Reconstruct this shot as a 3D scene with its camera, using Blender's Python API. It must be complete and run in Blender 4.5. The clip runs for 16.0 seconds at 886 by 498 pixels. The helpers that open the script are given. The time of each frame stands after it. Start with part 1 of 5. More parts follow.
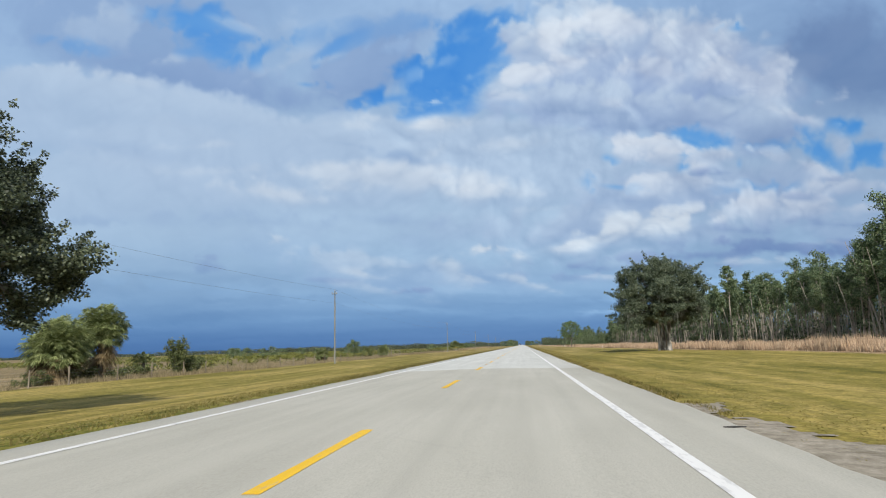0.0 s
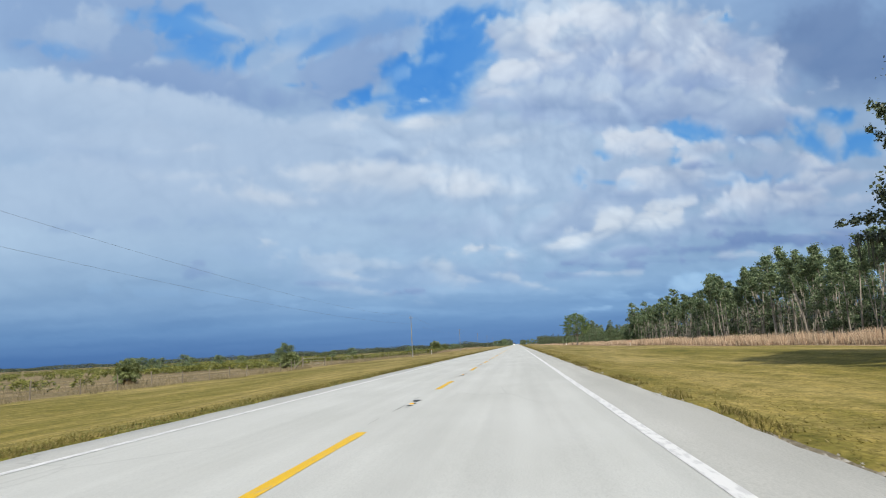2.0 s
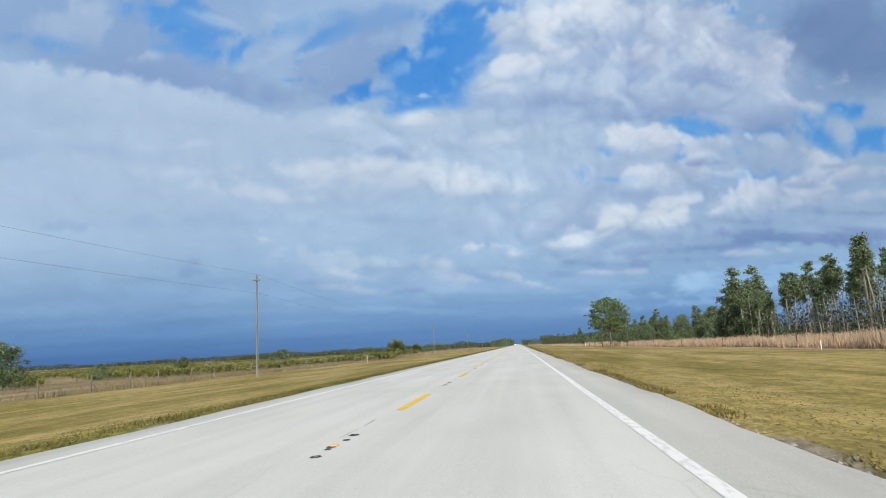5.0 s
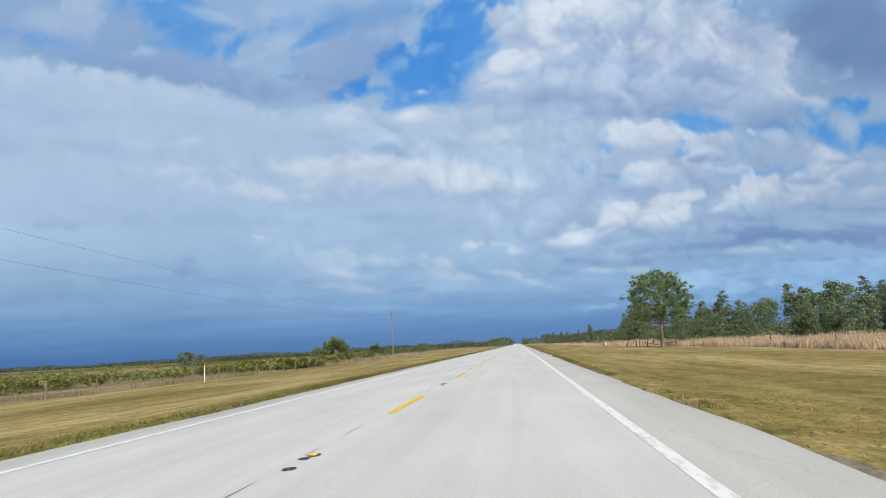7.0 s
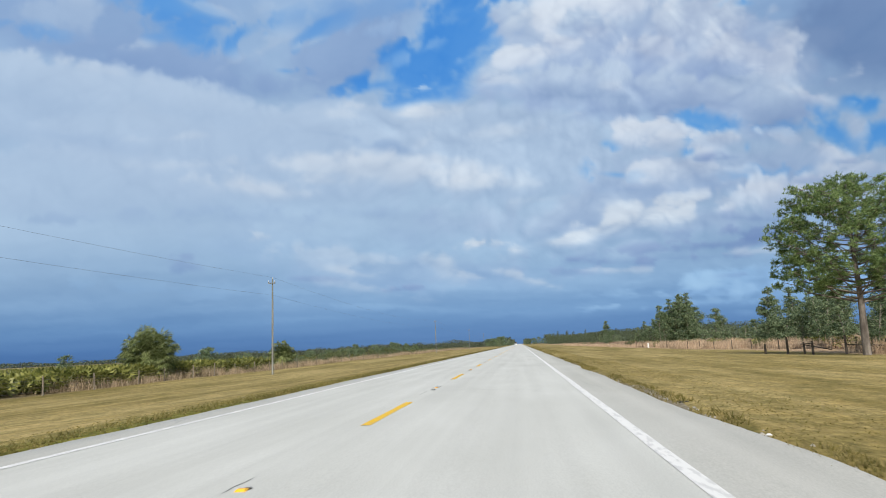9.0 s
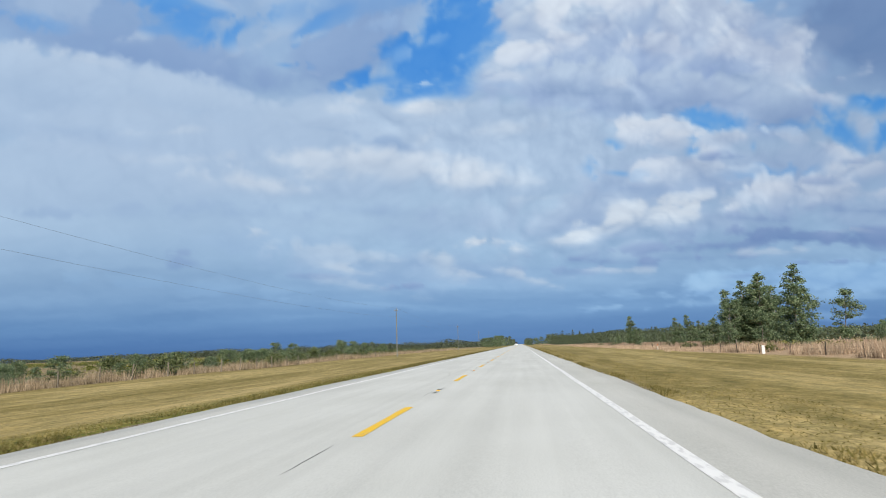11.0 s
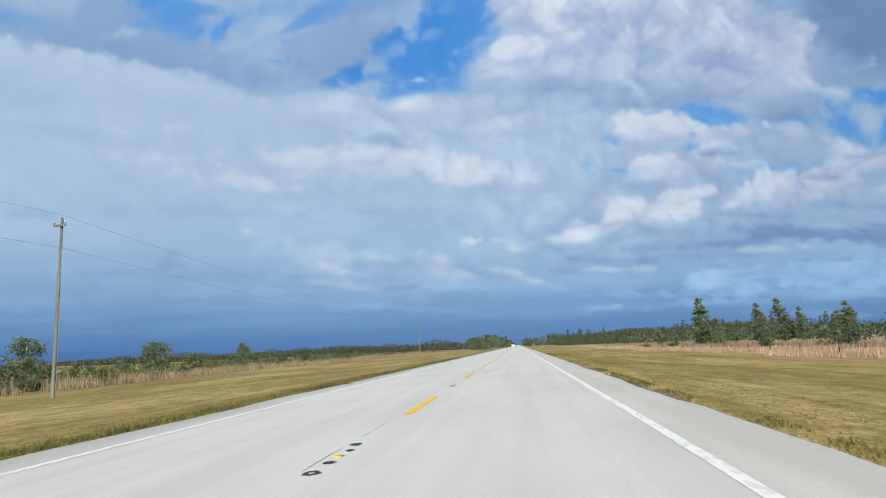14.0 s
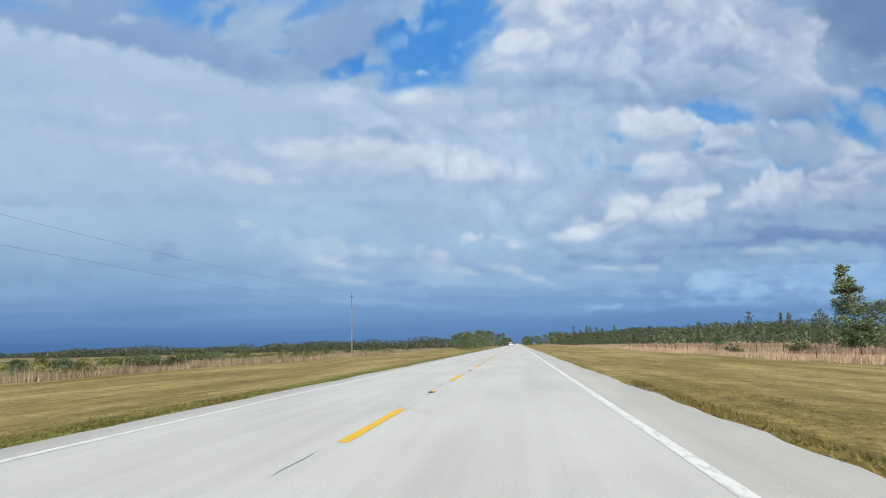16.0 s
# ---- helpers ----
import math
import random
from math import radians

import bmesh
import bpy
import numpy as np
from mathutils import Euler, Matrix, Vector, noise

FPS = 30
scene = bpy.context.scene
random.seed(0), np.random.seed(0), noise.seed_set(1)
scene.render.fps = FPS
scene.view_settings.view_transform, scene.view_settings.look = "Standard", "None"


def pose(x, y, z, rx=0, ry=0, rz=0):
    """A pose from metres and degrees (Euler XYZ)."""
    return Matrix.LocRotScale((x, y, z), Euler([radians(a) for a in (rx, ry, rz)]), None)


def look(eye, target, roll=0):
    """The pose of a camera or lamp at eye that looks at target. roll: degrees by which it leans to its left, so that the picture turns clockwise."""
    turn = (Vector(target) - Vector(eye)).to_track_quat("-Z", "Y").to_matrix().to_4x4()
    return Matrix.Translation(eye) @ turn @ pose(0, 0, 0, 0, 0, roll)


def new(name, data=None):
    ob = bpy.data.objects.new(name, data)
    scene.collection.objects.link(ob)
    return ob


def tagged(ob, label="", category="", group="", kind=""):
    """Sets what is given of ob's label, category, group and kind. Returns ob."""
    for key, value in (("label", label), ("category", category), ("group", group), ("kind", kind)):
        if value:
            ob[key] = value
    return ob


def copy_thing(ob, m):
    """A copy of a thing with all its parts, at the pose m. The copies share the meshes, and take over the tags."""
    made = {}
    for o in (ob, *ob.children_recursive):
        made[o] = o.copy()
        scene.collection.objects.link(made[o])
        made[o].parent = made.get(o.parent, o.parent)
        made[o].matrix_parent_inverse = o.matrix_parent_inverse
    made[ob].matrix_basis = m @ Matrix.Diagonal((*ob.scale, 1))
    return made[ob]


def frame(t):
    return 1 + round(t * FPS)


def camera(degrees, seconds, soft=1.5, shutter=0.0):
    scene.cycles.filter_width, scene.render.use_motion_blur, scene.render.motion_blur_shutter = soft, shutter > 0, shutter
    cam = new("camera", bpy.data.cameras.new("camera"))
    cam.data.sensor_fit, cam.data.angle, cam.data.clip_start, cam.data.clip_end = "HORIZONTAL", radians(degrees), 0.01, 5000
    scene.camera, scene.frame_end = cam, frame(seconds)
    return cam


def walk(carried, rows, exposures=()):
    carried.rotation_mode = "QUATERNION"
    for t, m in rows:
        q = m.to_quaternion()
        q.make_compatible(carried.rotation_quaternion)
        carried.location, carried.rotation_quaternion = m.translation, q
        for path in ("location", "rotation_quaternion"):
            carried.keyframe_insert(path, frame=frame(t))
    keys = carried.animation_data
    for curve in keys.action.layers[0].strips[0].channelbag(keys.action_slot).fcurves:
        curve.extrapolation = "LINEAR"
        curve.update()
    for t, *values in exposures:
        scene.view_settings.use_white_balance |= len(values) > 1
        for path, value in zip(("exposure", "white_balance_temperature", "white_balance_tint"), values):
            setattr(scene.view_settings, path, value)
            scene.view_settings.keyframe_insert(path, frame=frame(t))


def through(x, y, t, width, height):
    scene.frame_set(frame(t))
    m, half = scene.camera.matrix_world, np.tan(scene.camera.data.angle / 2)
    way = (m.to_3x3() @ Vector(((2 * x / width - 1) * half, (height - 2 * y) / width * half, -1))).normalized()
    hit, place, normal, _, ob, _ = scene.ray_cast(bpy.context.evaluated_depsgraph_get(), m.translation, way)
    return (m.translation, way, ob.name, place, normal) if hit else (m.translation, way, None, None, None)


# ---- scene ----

# The camera rides along a straight two-lane road: seconds, x, y, yaw, pitch, lean.
EYE_Z = 1.074
RIDE = [
    (0.00, 2.123, -11.56, 6.770, 8.702, -1.687),
    (0.50, 2.114, 3.75, 6.424, 8.626, -2.053),
    (1.00, 2.128, 19.02, 6.274, 8.673, -2.474),
    (1.50, 2.152, 34.20, 6.116, 8.684, -3.035),
    (2.00, 2.183, 49.32, 6.109, 8.779, -3.098),
    (2.50, 2.179, 64.38, 6.210, 8.770, -3.766),
    (3.00, 2.162, 79.47, 6.205, 8.807, -2.534),
    (3.50, 2.191, 94.57, 6.249, 8.744, -3.018),
    (4.00, 2.207, 109.69, 6.217, 8.812, -3.212),
    (4.80, 2.234, 133.95, 6.238, 8.800, -3.080),
    (5.60, 2.261, 158.34, 6.258, 8.789, -2.947),
    (6.50, 2.291, 186.05, 6.282, 8.776, -2.798),
    (7.00, 2.298, 201.60, 6.225, 8.751, -3.190),
    (7.50, 2.331, 217.21, 6.094, 8.727, -3.678),
    (8.00, 2.380, 232.86, 5.998, 8.841, -3.673),
    (8.50, 2.362, 248.60, 6.196, 8.889, -2.730),
    (9.00, 2.316, 264.37, 6.422, 8.713, -2.697),
    (9.80, 2.228, 289.36, 6.463, 8.697, -2.472),
    (10.60, 2.140, 314.22, 6.503, 8.681, -2.248),
    (11.50, 2.041, 342.23, 6.549, 8.663, -1.996),
    (12.00, 1.968, 357.89, 6.464, 8.626, -1.816),
    (12.50, 1.925, 373.59, 6.494, 8.737, -1.817),
    (13.00, 1.924, 389.36, 6.437, 8.548, -2.308),
    (13.50, 1.930, 405.29, 6.287, 8.716, -2.561),
    (14.00, 1.942, 421.32, 6.290, 8.814, -2.542),
    (14.50, 2.000, 437.39, 6.336, 8.779, -2.409),
    (15.00, 2.015, 453.51, 6.228, 8.638, -1.339),
    (15.50, 2.028, 469.63, 6.321, 8.607, -1.412),
    (16.00, 2.059, 485.76, 6.374, 8.573, -1.570),
]


def sight(x, y, yaw, pitch, lean):
    a, b = radians(yaw), radians(pitch)
    eye = Vector((x, y, EYE_Z))
    return look(eye, eye + Vector((-math.sin(a) * math.cos(b), math.cos(a) * math.cos(b), math.sin(b))), lean)


cam = camera(69.4, 16.0, soft=1.0, shutter=0.04)
walk(cam, [(r[0], sight(*r[1:])) for r in RIDE])

# ---- world and sun ----
SUN_EL, SUN_DIR = radians(38), Vector((0.16, -0.987))       # the sun stands behind the camera, to its right
SUN_POWER, SKY_POWER = 4.6, 0.125
world = bpy.data.worlds.new("sky")
scene.world = world
world.use_nodes = True
wn, wl = world.node_tree.nodes, world.node_tree.links
wn.clear()
w_out, w_bg, w_sky = wn.new("ShaderNodeOutputWorld"), wn.new("ShaderNodeBackground"), wn.new("ShaderNodeTexSky")
w_sky.sky_type, w_sky.sun_disc = "NISHITA", False
w_sky.sun_elevation, w_sky.sun_rotation = SUN_EL, math.atan2(SUN_DIR.x, SUN_DIR.y)
w_coord, w_noise, w_ramp, w_mix = (wn.new(k) for k in ("ShaderNodeTexCoord", "ShaderNodeTexNoise", "ShaderNodeValToRGB", "ShaderNodeMixRGB"))
w_noise.inputs["Scale"].default_value, w_noise.inputs["Detail"].default_value = 3.0, 8
w_ramp.color_ramp.elements[0].position, w_ramp.color_ramp.elements[1].position = 0.40, 0.60
w_mix.inputs[2].default_value = (5.2, 5.6, 6.2, 1)         # broken cloud over the blue
wl.new(w_coord.outputs["Generated"], w_noise.inputs["Vector"])
wl.new(w_noise.outputs[0], w_ramp.inputs[0])
wl.new(w_ramp.outputs[0], w_mix.inputs[0])
wl.new(w_sky.outputs[0], w_mix.inputs[1])
wl.new(w_mix.outputs[0], w_bg.inputs[0])
w_bg.inputs[1].default_value = SKY_POWER
wl.new(w_bg.outputs[0], w_out.inputs[0])

sun = new("sun", bpy.data.lights.new("sun", "SUN"))
sun.data.energy, sun.data.angle, sun.data.color = SUN_POWER, radians(0.6), (1.0, 0.94, 0.84)
sun.matrix_world = look((SUN_DIR.x * 100, SUN_DIR.y * 100, 100 * math.tan(SUN_EL)), (0, 0, 0))

rng = np.random.default_rng(7)


# ---- materials ----
def material(name, rough=0.9, spec=0.2):
    m = bpy.data.materials.new(name)
    m.use_nodes = True
    b = m.node_tree.nodes["Principled BSDF"]
    b.inputs["Roughness"].default_value = rough
    b.inputs["Specular IOR Level"].default_value = spec
    return m, m.node_tree.nodes, m.node_tree.links, b


def node(nodes, kind, **values):
    n = nodes.new(kind)
    for key, value in values.items():
        n.inputs[key.replace("_", " ")].default_value = value
    return n


def ramp(nodes, *stops):
    r = nodes.new("ShaderNodeValToRGB")
    e = r.color_ramp.elements
    while len(e) < len(stops):
        e.new(0.5)
    for k, (at, c) in enumerate(stops):
        e[k].position, e[k].color = at, (*c, 1)
    return r


def noise_tex(nodes, links, scale, detail=6.0, stretch=(1, 1, 1), rough=0.55):
    """Noise in metres of the object, stretched along its axes."""
    co, mp = nodes.new("ShaderNodeTexCoord"), nodes.new("ShaderNodeMapping")
    mp.inputs["Scale"].default_value = stretch
    n = node(nodes, "ShaderNodeTexNoise", Scale=scale, Detail=detail, Roughness=rough)
    links.new(co.outputs["Object"], mp.inputs["Vector"])
    links.new(mp.outputs[0], n.inputs["Vector"])
    return n.outputs[0]


def mix(nodes, links, a, b, fac, kind="MIX"):
    m = nodes.new("ShaderNodeMixRGB")
    m.blend_type = kind
    for slot, v in ((1, a), (2, b)):
        if isinstance(v, tuple):
            m.inputs[slot].default_value = (*v, 1)
        else:
            links.new(v, m.inputs[slot])
    if isinstance(fac, float):
        m.inputs[0].default_value = fac
    else:
        links.new(fac, m.inputs[0])
    return m.outputs[0]


def maths(nodes, links, op, a, b=0.0, clamp=False):
    m = nodes.new("ShaderNodeMath")
    m.operation, m.use_clamp = op, clamp
    for slot, v in ((0, a), (1, b)):
        if isinstance(v, (int, float)):
            m.inputs[slot].default_value = v
        else:
            links.new(v, m.inputs[slot])
    return m.outputs[0]


def bumped(nodes, links, bsdf, height, strength=0.4, distance=0.02):
    b = node(nodes, "ShaderNodeBump", Strength=strength, Distance=distance)
    links.new(height, b.inputs["Height"])
    links.new(b.outputs[0], bsdf.inputs["Normal"])


def two_tone(name, c1, c2, scale, rough=0.9, stretch=(1, 1, 1), bump=0.3, spread=0.18, fine=6.0, spec=0.2):
    """Two colours in patches, with a finer grain over them and the same grain as relief."""
    m, ns, ls, b = material(name, rough, spec)
    r = ramp(ns, (0.5 - spread, c1), (0.5 + spread, c2))
    ls.new(noise_tex(ns, ls, scale, 6, stretch), r.inputs[0])
    g = noise_tex(ns, ls, scale * fine, 4, stretch)
    gr = ramp(ns, (0.3, (0.72, 0.72, 0.72)), (0.7, (1.0, 1.0, 1.0)))
    ls.new(g, gr.inputs[0])
    ls.new(mix(ns, ls, r.outputs[0], gr.outputs[0], 1.0, "MULTIPLY"), b.inputs["Base Color"])
    if bump:
        bumped(ns, ls, b, g, bump)
    return m


def leaf_material(name, c1, c2, c3, through=0.25, rough=0.55, upright=0.0):
    """Foliage: each leaf clump takes its own tone, and lets a little light through."""
    m, ns, ls, b = material(name, rough, 0.25)
    geo = ns.new("ShaderNodeNewGeometry")
    r = ramp(ns, (0.0, c1), (0.55, c2), (1.0, c3))
    ls.new(geo.outputs["Random Per Island"], r.inputs[0])
    n = ramp(ns, (0.35, (0.65, 0.68, 0.65)), (0.65, (1.05, 1.05, 1.0)))
    ls.new(noise_tex(ns, ls, 0.5, 3), n.inputs[0])
    c = mix(ns, ls, r.outputs[0], n.outputs[0], 1.0, "MULTIPLY")
    ls.new(c, b.inputs["Base Color"])
    t = ns.new("ShaderNodeBsdfTranslucent")
    ls.new(c, t.inputs["Color"])
    if upright:                                            # fine grass is lit as the sward that it makes, not blade by blade
        lift, unit = ns.new("ShaderNodeVectorMath"), ns.new("ShaderNodeVectorMath")
        lift.inputs[1].default_value, unit.operation = (0, 0, upright), "NORMALIZE"
        ls.new(geo.outputs["Normal"], lift.inputs[0])
        ls.new(lift.outputs[0], unit.inputs[0])
        ls.new(unit.outputs[0], b.inputs["Normal"])
    s = ns.new("ShaderNodeMixShader")
    s.inputs[0].default_value = through
    ls.new(b.outputs[0], s.inputs[1])
    ls.new(t.outputs[0], s.inputs[2])
    ls.new(s.outputs[0], ns["Material Output"].inputs["Surface"])
    return m


def painted(name, colour, rough=0.5, metal=0.0):
    m, ns, ls, b = material(name, rough, 0.4)
    b.inputs["Metallic"].default_value = metal
    r = ramp(ns, (0.3, tuple(0.75 * k for k in colour)), (0.65, colour))
    ls.new(noise_tex(ns, ls, 6.0, 5), r.inputs[0])
    ls.new(r.outputs[0], b.inputs["Base Color"])
    return m


def pavement(name, base, dark, seams):
    """Pale aggregate road surface: speckle, wheel paths, drag streaks along the way and fine cracks."""
    m, ns, ls, b = material(name, 0.85, 0.25)
    speck = ramp(ns, (0.30, dark), (0.62, base))
    ls.new(noise_tex(ns, ls, 55.0, 3), speck.inputs[0])
    blot = ramp(ns, (0.32, (0.90, 0.90, 0.89)), (0.66, (1.02, 1.02, 1.02)))
    ls.new(noise_tex(ns, ls, 0.55, 6, (1, 0.35, 1)), blot.inputs[0])
    streak = ramp(ns, (0.36, (0.93, 0.93, 0.93)), (0.62, (1.02, 1.02, 1.02)))
    ls.new(noise_tex(ns, ls, 2.2, 4, (1, 0.02, 1)), streak.inputs[0])
    c = mix(ns, ls, speck.outputs[0], blot.outputs[0], 1.0, "MULTIPLY")
    c = mix(ns, ls, c, streak.outputs[0], 1.0, "MULTIPLY")
    crack = ns.new("ShaderNodeTexVoronoi")
    crack.feature = "DISTANCE_TO_EDGE"
    co, mp = ns.new("ShaderNodeTexCoord"), ns.new("ShaderNodeMapping")
    mp.inputs["Scale"].default_value = (0.35, 0.10, 1)
    ls.new(co.outputs["Object"], mp.inputs["Vector"])
    warp = mix(ns, ls, mp.outputs[0], noise_tex(ns, ls, 0.9, 5), 0.12, "ADD")
    ls.new(warp, crack.inputs["Vector"])
    crack.inputs["Scale"].default_value = 1.0
    line = ramp(ns, (0.0, (1, 1, 1)), (0.006, (0, 0, 0)))
    ls.new(crack.outputs["Distance"], line.inputs[0])
    patchy = ramp(ns, (0.52, (0, 0, 0)), (0.62, (seams, seams, seams)))
    ls.new(noise_tex(ns, ls, 0.12, 2), patchy.inputs[0])
    f = mix(ns, ls, line.outputs[0], patchy.outputs[0], 1.0, "MULTIPLY")
    c = mix(ns, ls, c, (0.16, 0.16, 0.16), f)
    ls.new(c, b.inputs["Base Color"])
    bumped(ns, ls, b, noise_tex(ns, ls, 90.0, 3), 0.35, 0.004)
    return m


def line_paint(name, colour, worn):
    m, ns, ls, b = material(name, 0.6, 0.3)
    r = ramp(ns, (worn - 0.05, tuple(0.62 * k + 0.12 for k in colour)), (worn + 0.05, colour))
    ls.new(noise_tex(ns, ls, 14.0, 8, (1, 0.25, 1)), r.inputs[0])
    ls.new(r.outputs[0], b.inputs["Base Color"])
    bumped(ns, ls, b, noise_tex(ns, ls, 60.0, 3), 0.3, 0.004)
    return m


def grassland():
    """Mown verge beside the road, rough pasture beyond the fences: greens and straw in drifts and mowing lines."""
    m, ns, ls, b = material("grassland", 0.95, 0.1)
    co, sep = ns.new("ShaderNodeTexCoord"), ns.new("ShaderNodeSeparateXYZ")
    ls.new(co.outputs["Object"], sep.inputs[0])
    drift = noise_tex(ns, ls, 0.16, 6, (1, 0.22, 1))
    mow = noise_tex(ns, ls, 0.8, 6, (1, 0.09, 1), 0.6)
    grain = noise_tex(ns, ls, 11.0, 7, (1, 0.6, 1), 0.65)
    tuft = noise_tex(ns, ls, 2.3, 6)
    k = maths(ns, ls, "ADD", maths(ns, ls, "MULTIPLY", drift, 0.42), maths(ns, ls, "ADD", maths(ns, ls, "MULTIPLY", mow, 0.36), maths(ns, ls, "MULTIPLY", tuft, 0.22)))
    mown = ramp(ns, *VERGE_RAMP)
    ls.new(k, mown.inputs[0])
    dry = ramp(ns, *DRY_RAMP)
    ls.new(k, dry.inputs[0])
    along = maths(ns, ls, "MULTIPLY", maths(ns, ls, "SUBTRACT", maths(ns, ls, "ADD", sep.outputs[1], maths(ns, ls, "MULTIPLY", drift, 240.0)), 180.0), 0.006, True)
    turf = mix(ns, ls, mown.outputs[0], dry.outputs[0], along)
    wild = ramp(ns, *PASTURE_RAMP)
    ls.new(maths(ns, ls, "ADD", maths(ns, ls, "MULTIPLY", drift, 0.5), maths(ns, ls, "MULTIPLY", tuft, 0.5)), wild.inputs[0])
    pink = ramp(ns, (0.34, (0.24, 0.165, 0.10)), (0.5, (0.37, 0.265, 0.175)), (0.66, (0.47, 0.345, 0.235)))
    ls.new(tuft, pink.inputs[0])
    side = maths(ns, ls, "MULTIPLY", maths(ns, ls, "SUBTRACT", sep.outputs[0], 10.0), 0.2, True)
    rough = mix(ns, ls, wild.outputs[0], pink.outputs[0], side)
    far = maths(ns, ls, "ABSOLUTE", maths(ns, ls, "ADD", sep.outputs[0], 1.0))
    edge = maths(ns, ls, "ADD", far, maths(ns, ls, "MULTIPLY", tuft, 3.0))
    step = maths(ns, ls, "MULTIPLY", maths(ns, ls, "SUBTRACT", edge, 29.0), 0.6, True)
    c = mix(ns, ls, turf, rough, step)
    lush = ramp(ns, (0.32, (0.085, 0.095, 0.018)), (0.68, (0.215, 0.20, 0.048)))
    ls.new(tuft, lush.inputs[0])
    rim = maths(ns, ls, "MULTIPLY", maths(ns, ls, "SUBTRACT", 7.6, edge), 0.5, True)
    c = mix(ns, ls, c, lush.outputs[0], rim)
    g = ramp(ns, (0.32, (0.58, 0.58, 0.54)), (0.64, (1.22, 1.21, 1.18)))
    ls.new(grain, g.inputs[0])
    c = mix(ns, ls, c, g.outputs[0], 1.0, "MULTIPLY")
    clod = ramp(ns, (0.36, (0.68, 0.71, 0.63)), (0.50, (1.0, 1.0, 1.0)), (0.66, (1.26, 1.21, 1.16)))
    ls.new(noise_tex(ns, ls, 1.7, 8, (1, 0.45, 1), 0.7), clod.inputs[0])
    ls.new(mix(ns, ls, c, clod.outputs[0], 1.0, "MULTIPLY"), b.inputs["Base Color"])
    bumped(ns, ls, b, grain, 0.25, 0.04)
    return m


VERGE_RAMP = ((0.36, (0.105, 0.100, 0.020)), (0.47, (0.195, 0.168, 0.040)), (0.585, (0.335, 0.265, 0.088)))
DRY_RAMP = ((0.36, (0.130, 0.108, 0.032)), (0.47, (0.228, 0.180, 0.066)), (0.585, (0.365, 0.290, 0.130)))
PASTURE_RAMP = ((0.36, (0.130, 0.108, 0.055)), (0.5, (0.225, 0.175, 0.100)), (0.62, (0.35, 0.275, 0.170)))
M_GROUND = grassland()
M_ROAD_OLD = pavement("old_pavement", (0.45, 0.44, 0.385), (0.355, 0.345, 0.30), 0.08)
M_ROAD = pavement("pale_pavement", (0.548, 0.556, 0.526), (0.462, 0.469, 0.443), 0.2)
M_SHOULDER = pavement("grey_shoulder_pavement", (0.51, 0.51, 0.475), (0.39, 0.39, 0.362), 0.3)
M_WHITE_LINE = line_paint("white_line_paint", (0.71, 0.71, 0.69), 0.46)
M_YELLOW_LINE = line_paint("yellow_line_paint", (0.72, 0.44, 0.008), 0.38)
M_TAR = two_tone("black_tar", (0.03, 0.03, 0.03), (0.07, 0.07, 0.062), 8.0, 0.7)
M_AMBER = painted("amber_reflector", (0.85, 0.45, 0.02), 0.25)
M_WOOD = two_tone("weathered_post_wood", (0.15, 0.125, 0.095), (0.36, 0.315, 0.25), 3.0, 0.9, (1, 1, 0.12), 0.5)
M_POLE = two_tone("utility_pole_wood", (0.15, 0.155, 0.14), (0.32, 0.325, 0.295), 2.0, 0.85, (1, 1, 0.08), 0.4)
M_BARK = two_tone("grey_bark", (0.06, 0.053, 0.046), (0.25, 0.23, 0.20), 2.2, 0.95, (1, 1, 0.25), 0.8)
M_PALE_BARK = two_tone("pale_bark", (0.22, 0.195, 0.16), (0.50, 0.455, 0.385), 1.6, 0.9, (1, 1, 0.2), 0.5)
M_PINE_BARK = two_tone("pine_bark", (0.095, 0.08, 0.068), (0.29, 0.255, 0.22), 2.4, 0.95, (1, 1, 0.3), 0.8)
M_STEEL = painted("galvanised_steel", (0.45, 0.46, 0.47), 0.45, 0.8)
M_WIRE = painted("fence_wire", (0.20, 0.19, 0.18), 0.6, 0.6)
M_CABLE = painted("power_cable", (0.14, 0.145, 0.15), 0.6)
# dark oak leaf tone, which also stands for cloud shadow on far trees
M_OAK_AND_SHADED = leaf_material("oak_and_shaded_leaves", (0.028, 0.040, 0.028), (0.078, 0.100, 0.062), (0.22, 0.25, 0.165), 0.25, 0.4)
M_PINE = leaf_material("pine_needles", (0.08, 0.14, 0.055), (0.205, 0.305, 0.115), (0.45, 0.55, 0.24), 0.38)
M_GUM = leaf_material("plantation_leaves", (0.062, 0.10, 0.056), (0.17, 0.235, 0.125), (0.38, 0.455, 0.27), 0.35)
M_PALM = leaf_material("palm_fronds", (0.10, 0.13, 0.05), (0.26, 0.305, 0.125), (0.48, 0.52, 0.26), 0.35, 0.4)
M_SEDGE_RED = leaf_material("red_brown_sedge", (0.20, 0.125, 0.085), (0.34, 0.235, 0.17), (0.50, 0.38, 0.285), 0.25, 0.8, 1.0)
M_PALMETTO = leaf_material("palmetto_fronds", (0.075, 0.092, 0.024), (0.20, 0.212, 0.055), (0.42, 0.405, 0.13), 0.32, 0.45)
M_DEAD_FROND = leaf_material("dead_fronds", (0.10, 0.07, 0.035), (0.20, 0.145, 0.08), (0.32, 0.25, 0.15), 0.15)
M_SHRUB = leaf_material("shrub_leaves", (0.06, 0.08, 0.034), (0.14, 0.17, 0.068), (0.28, 0.30, 0.135), 0.3)
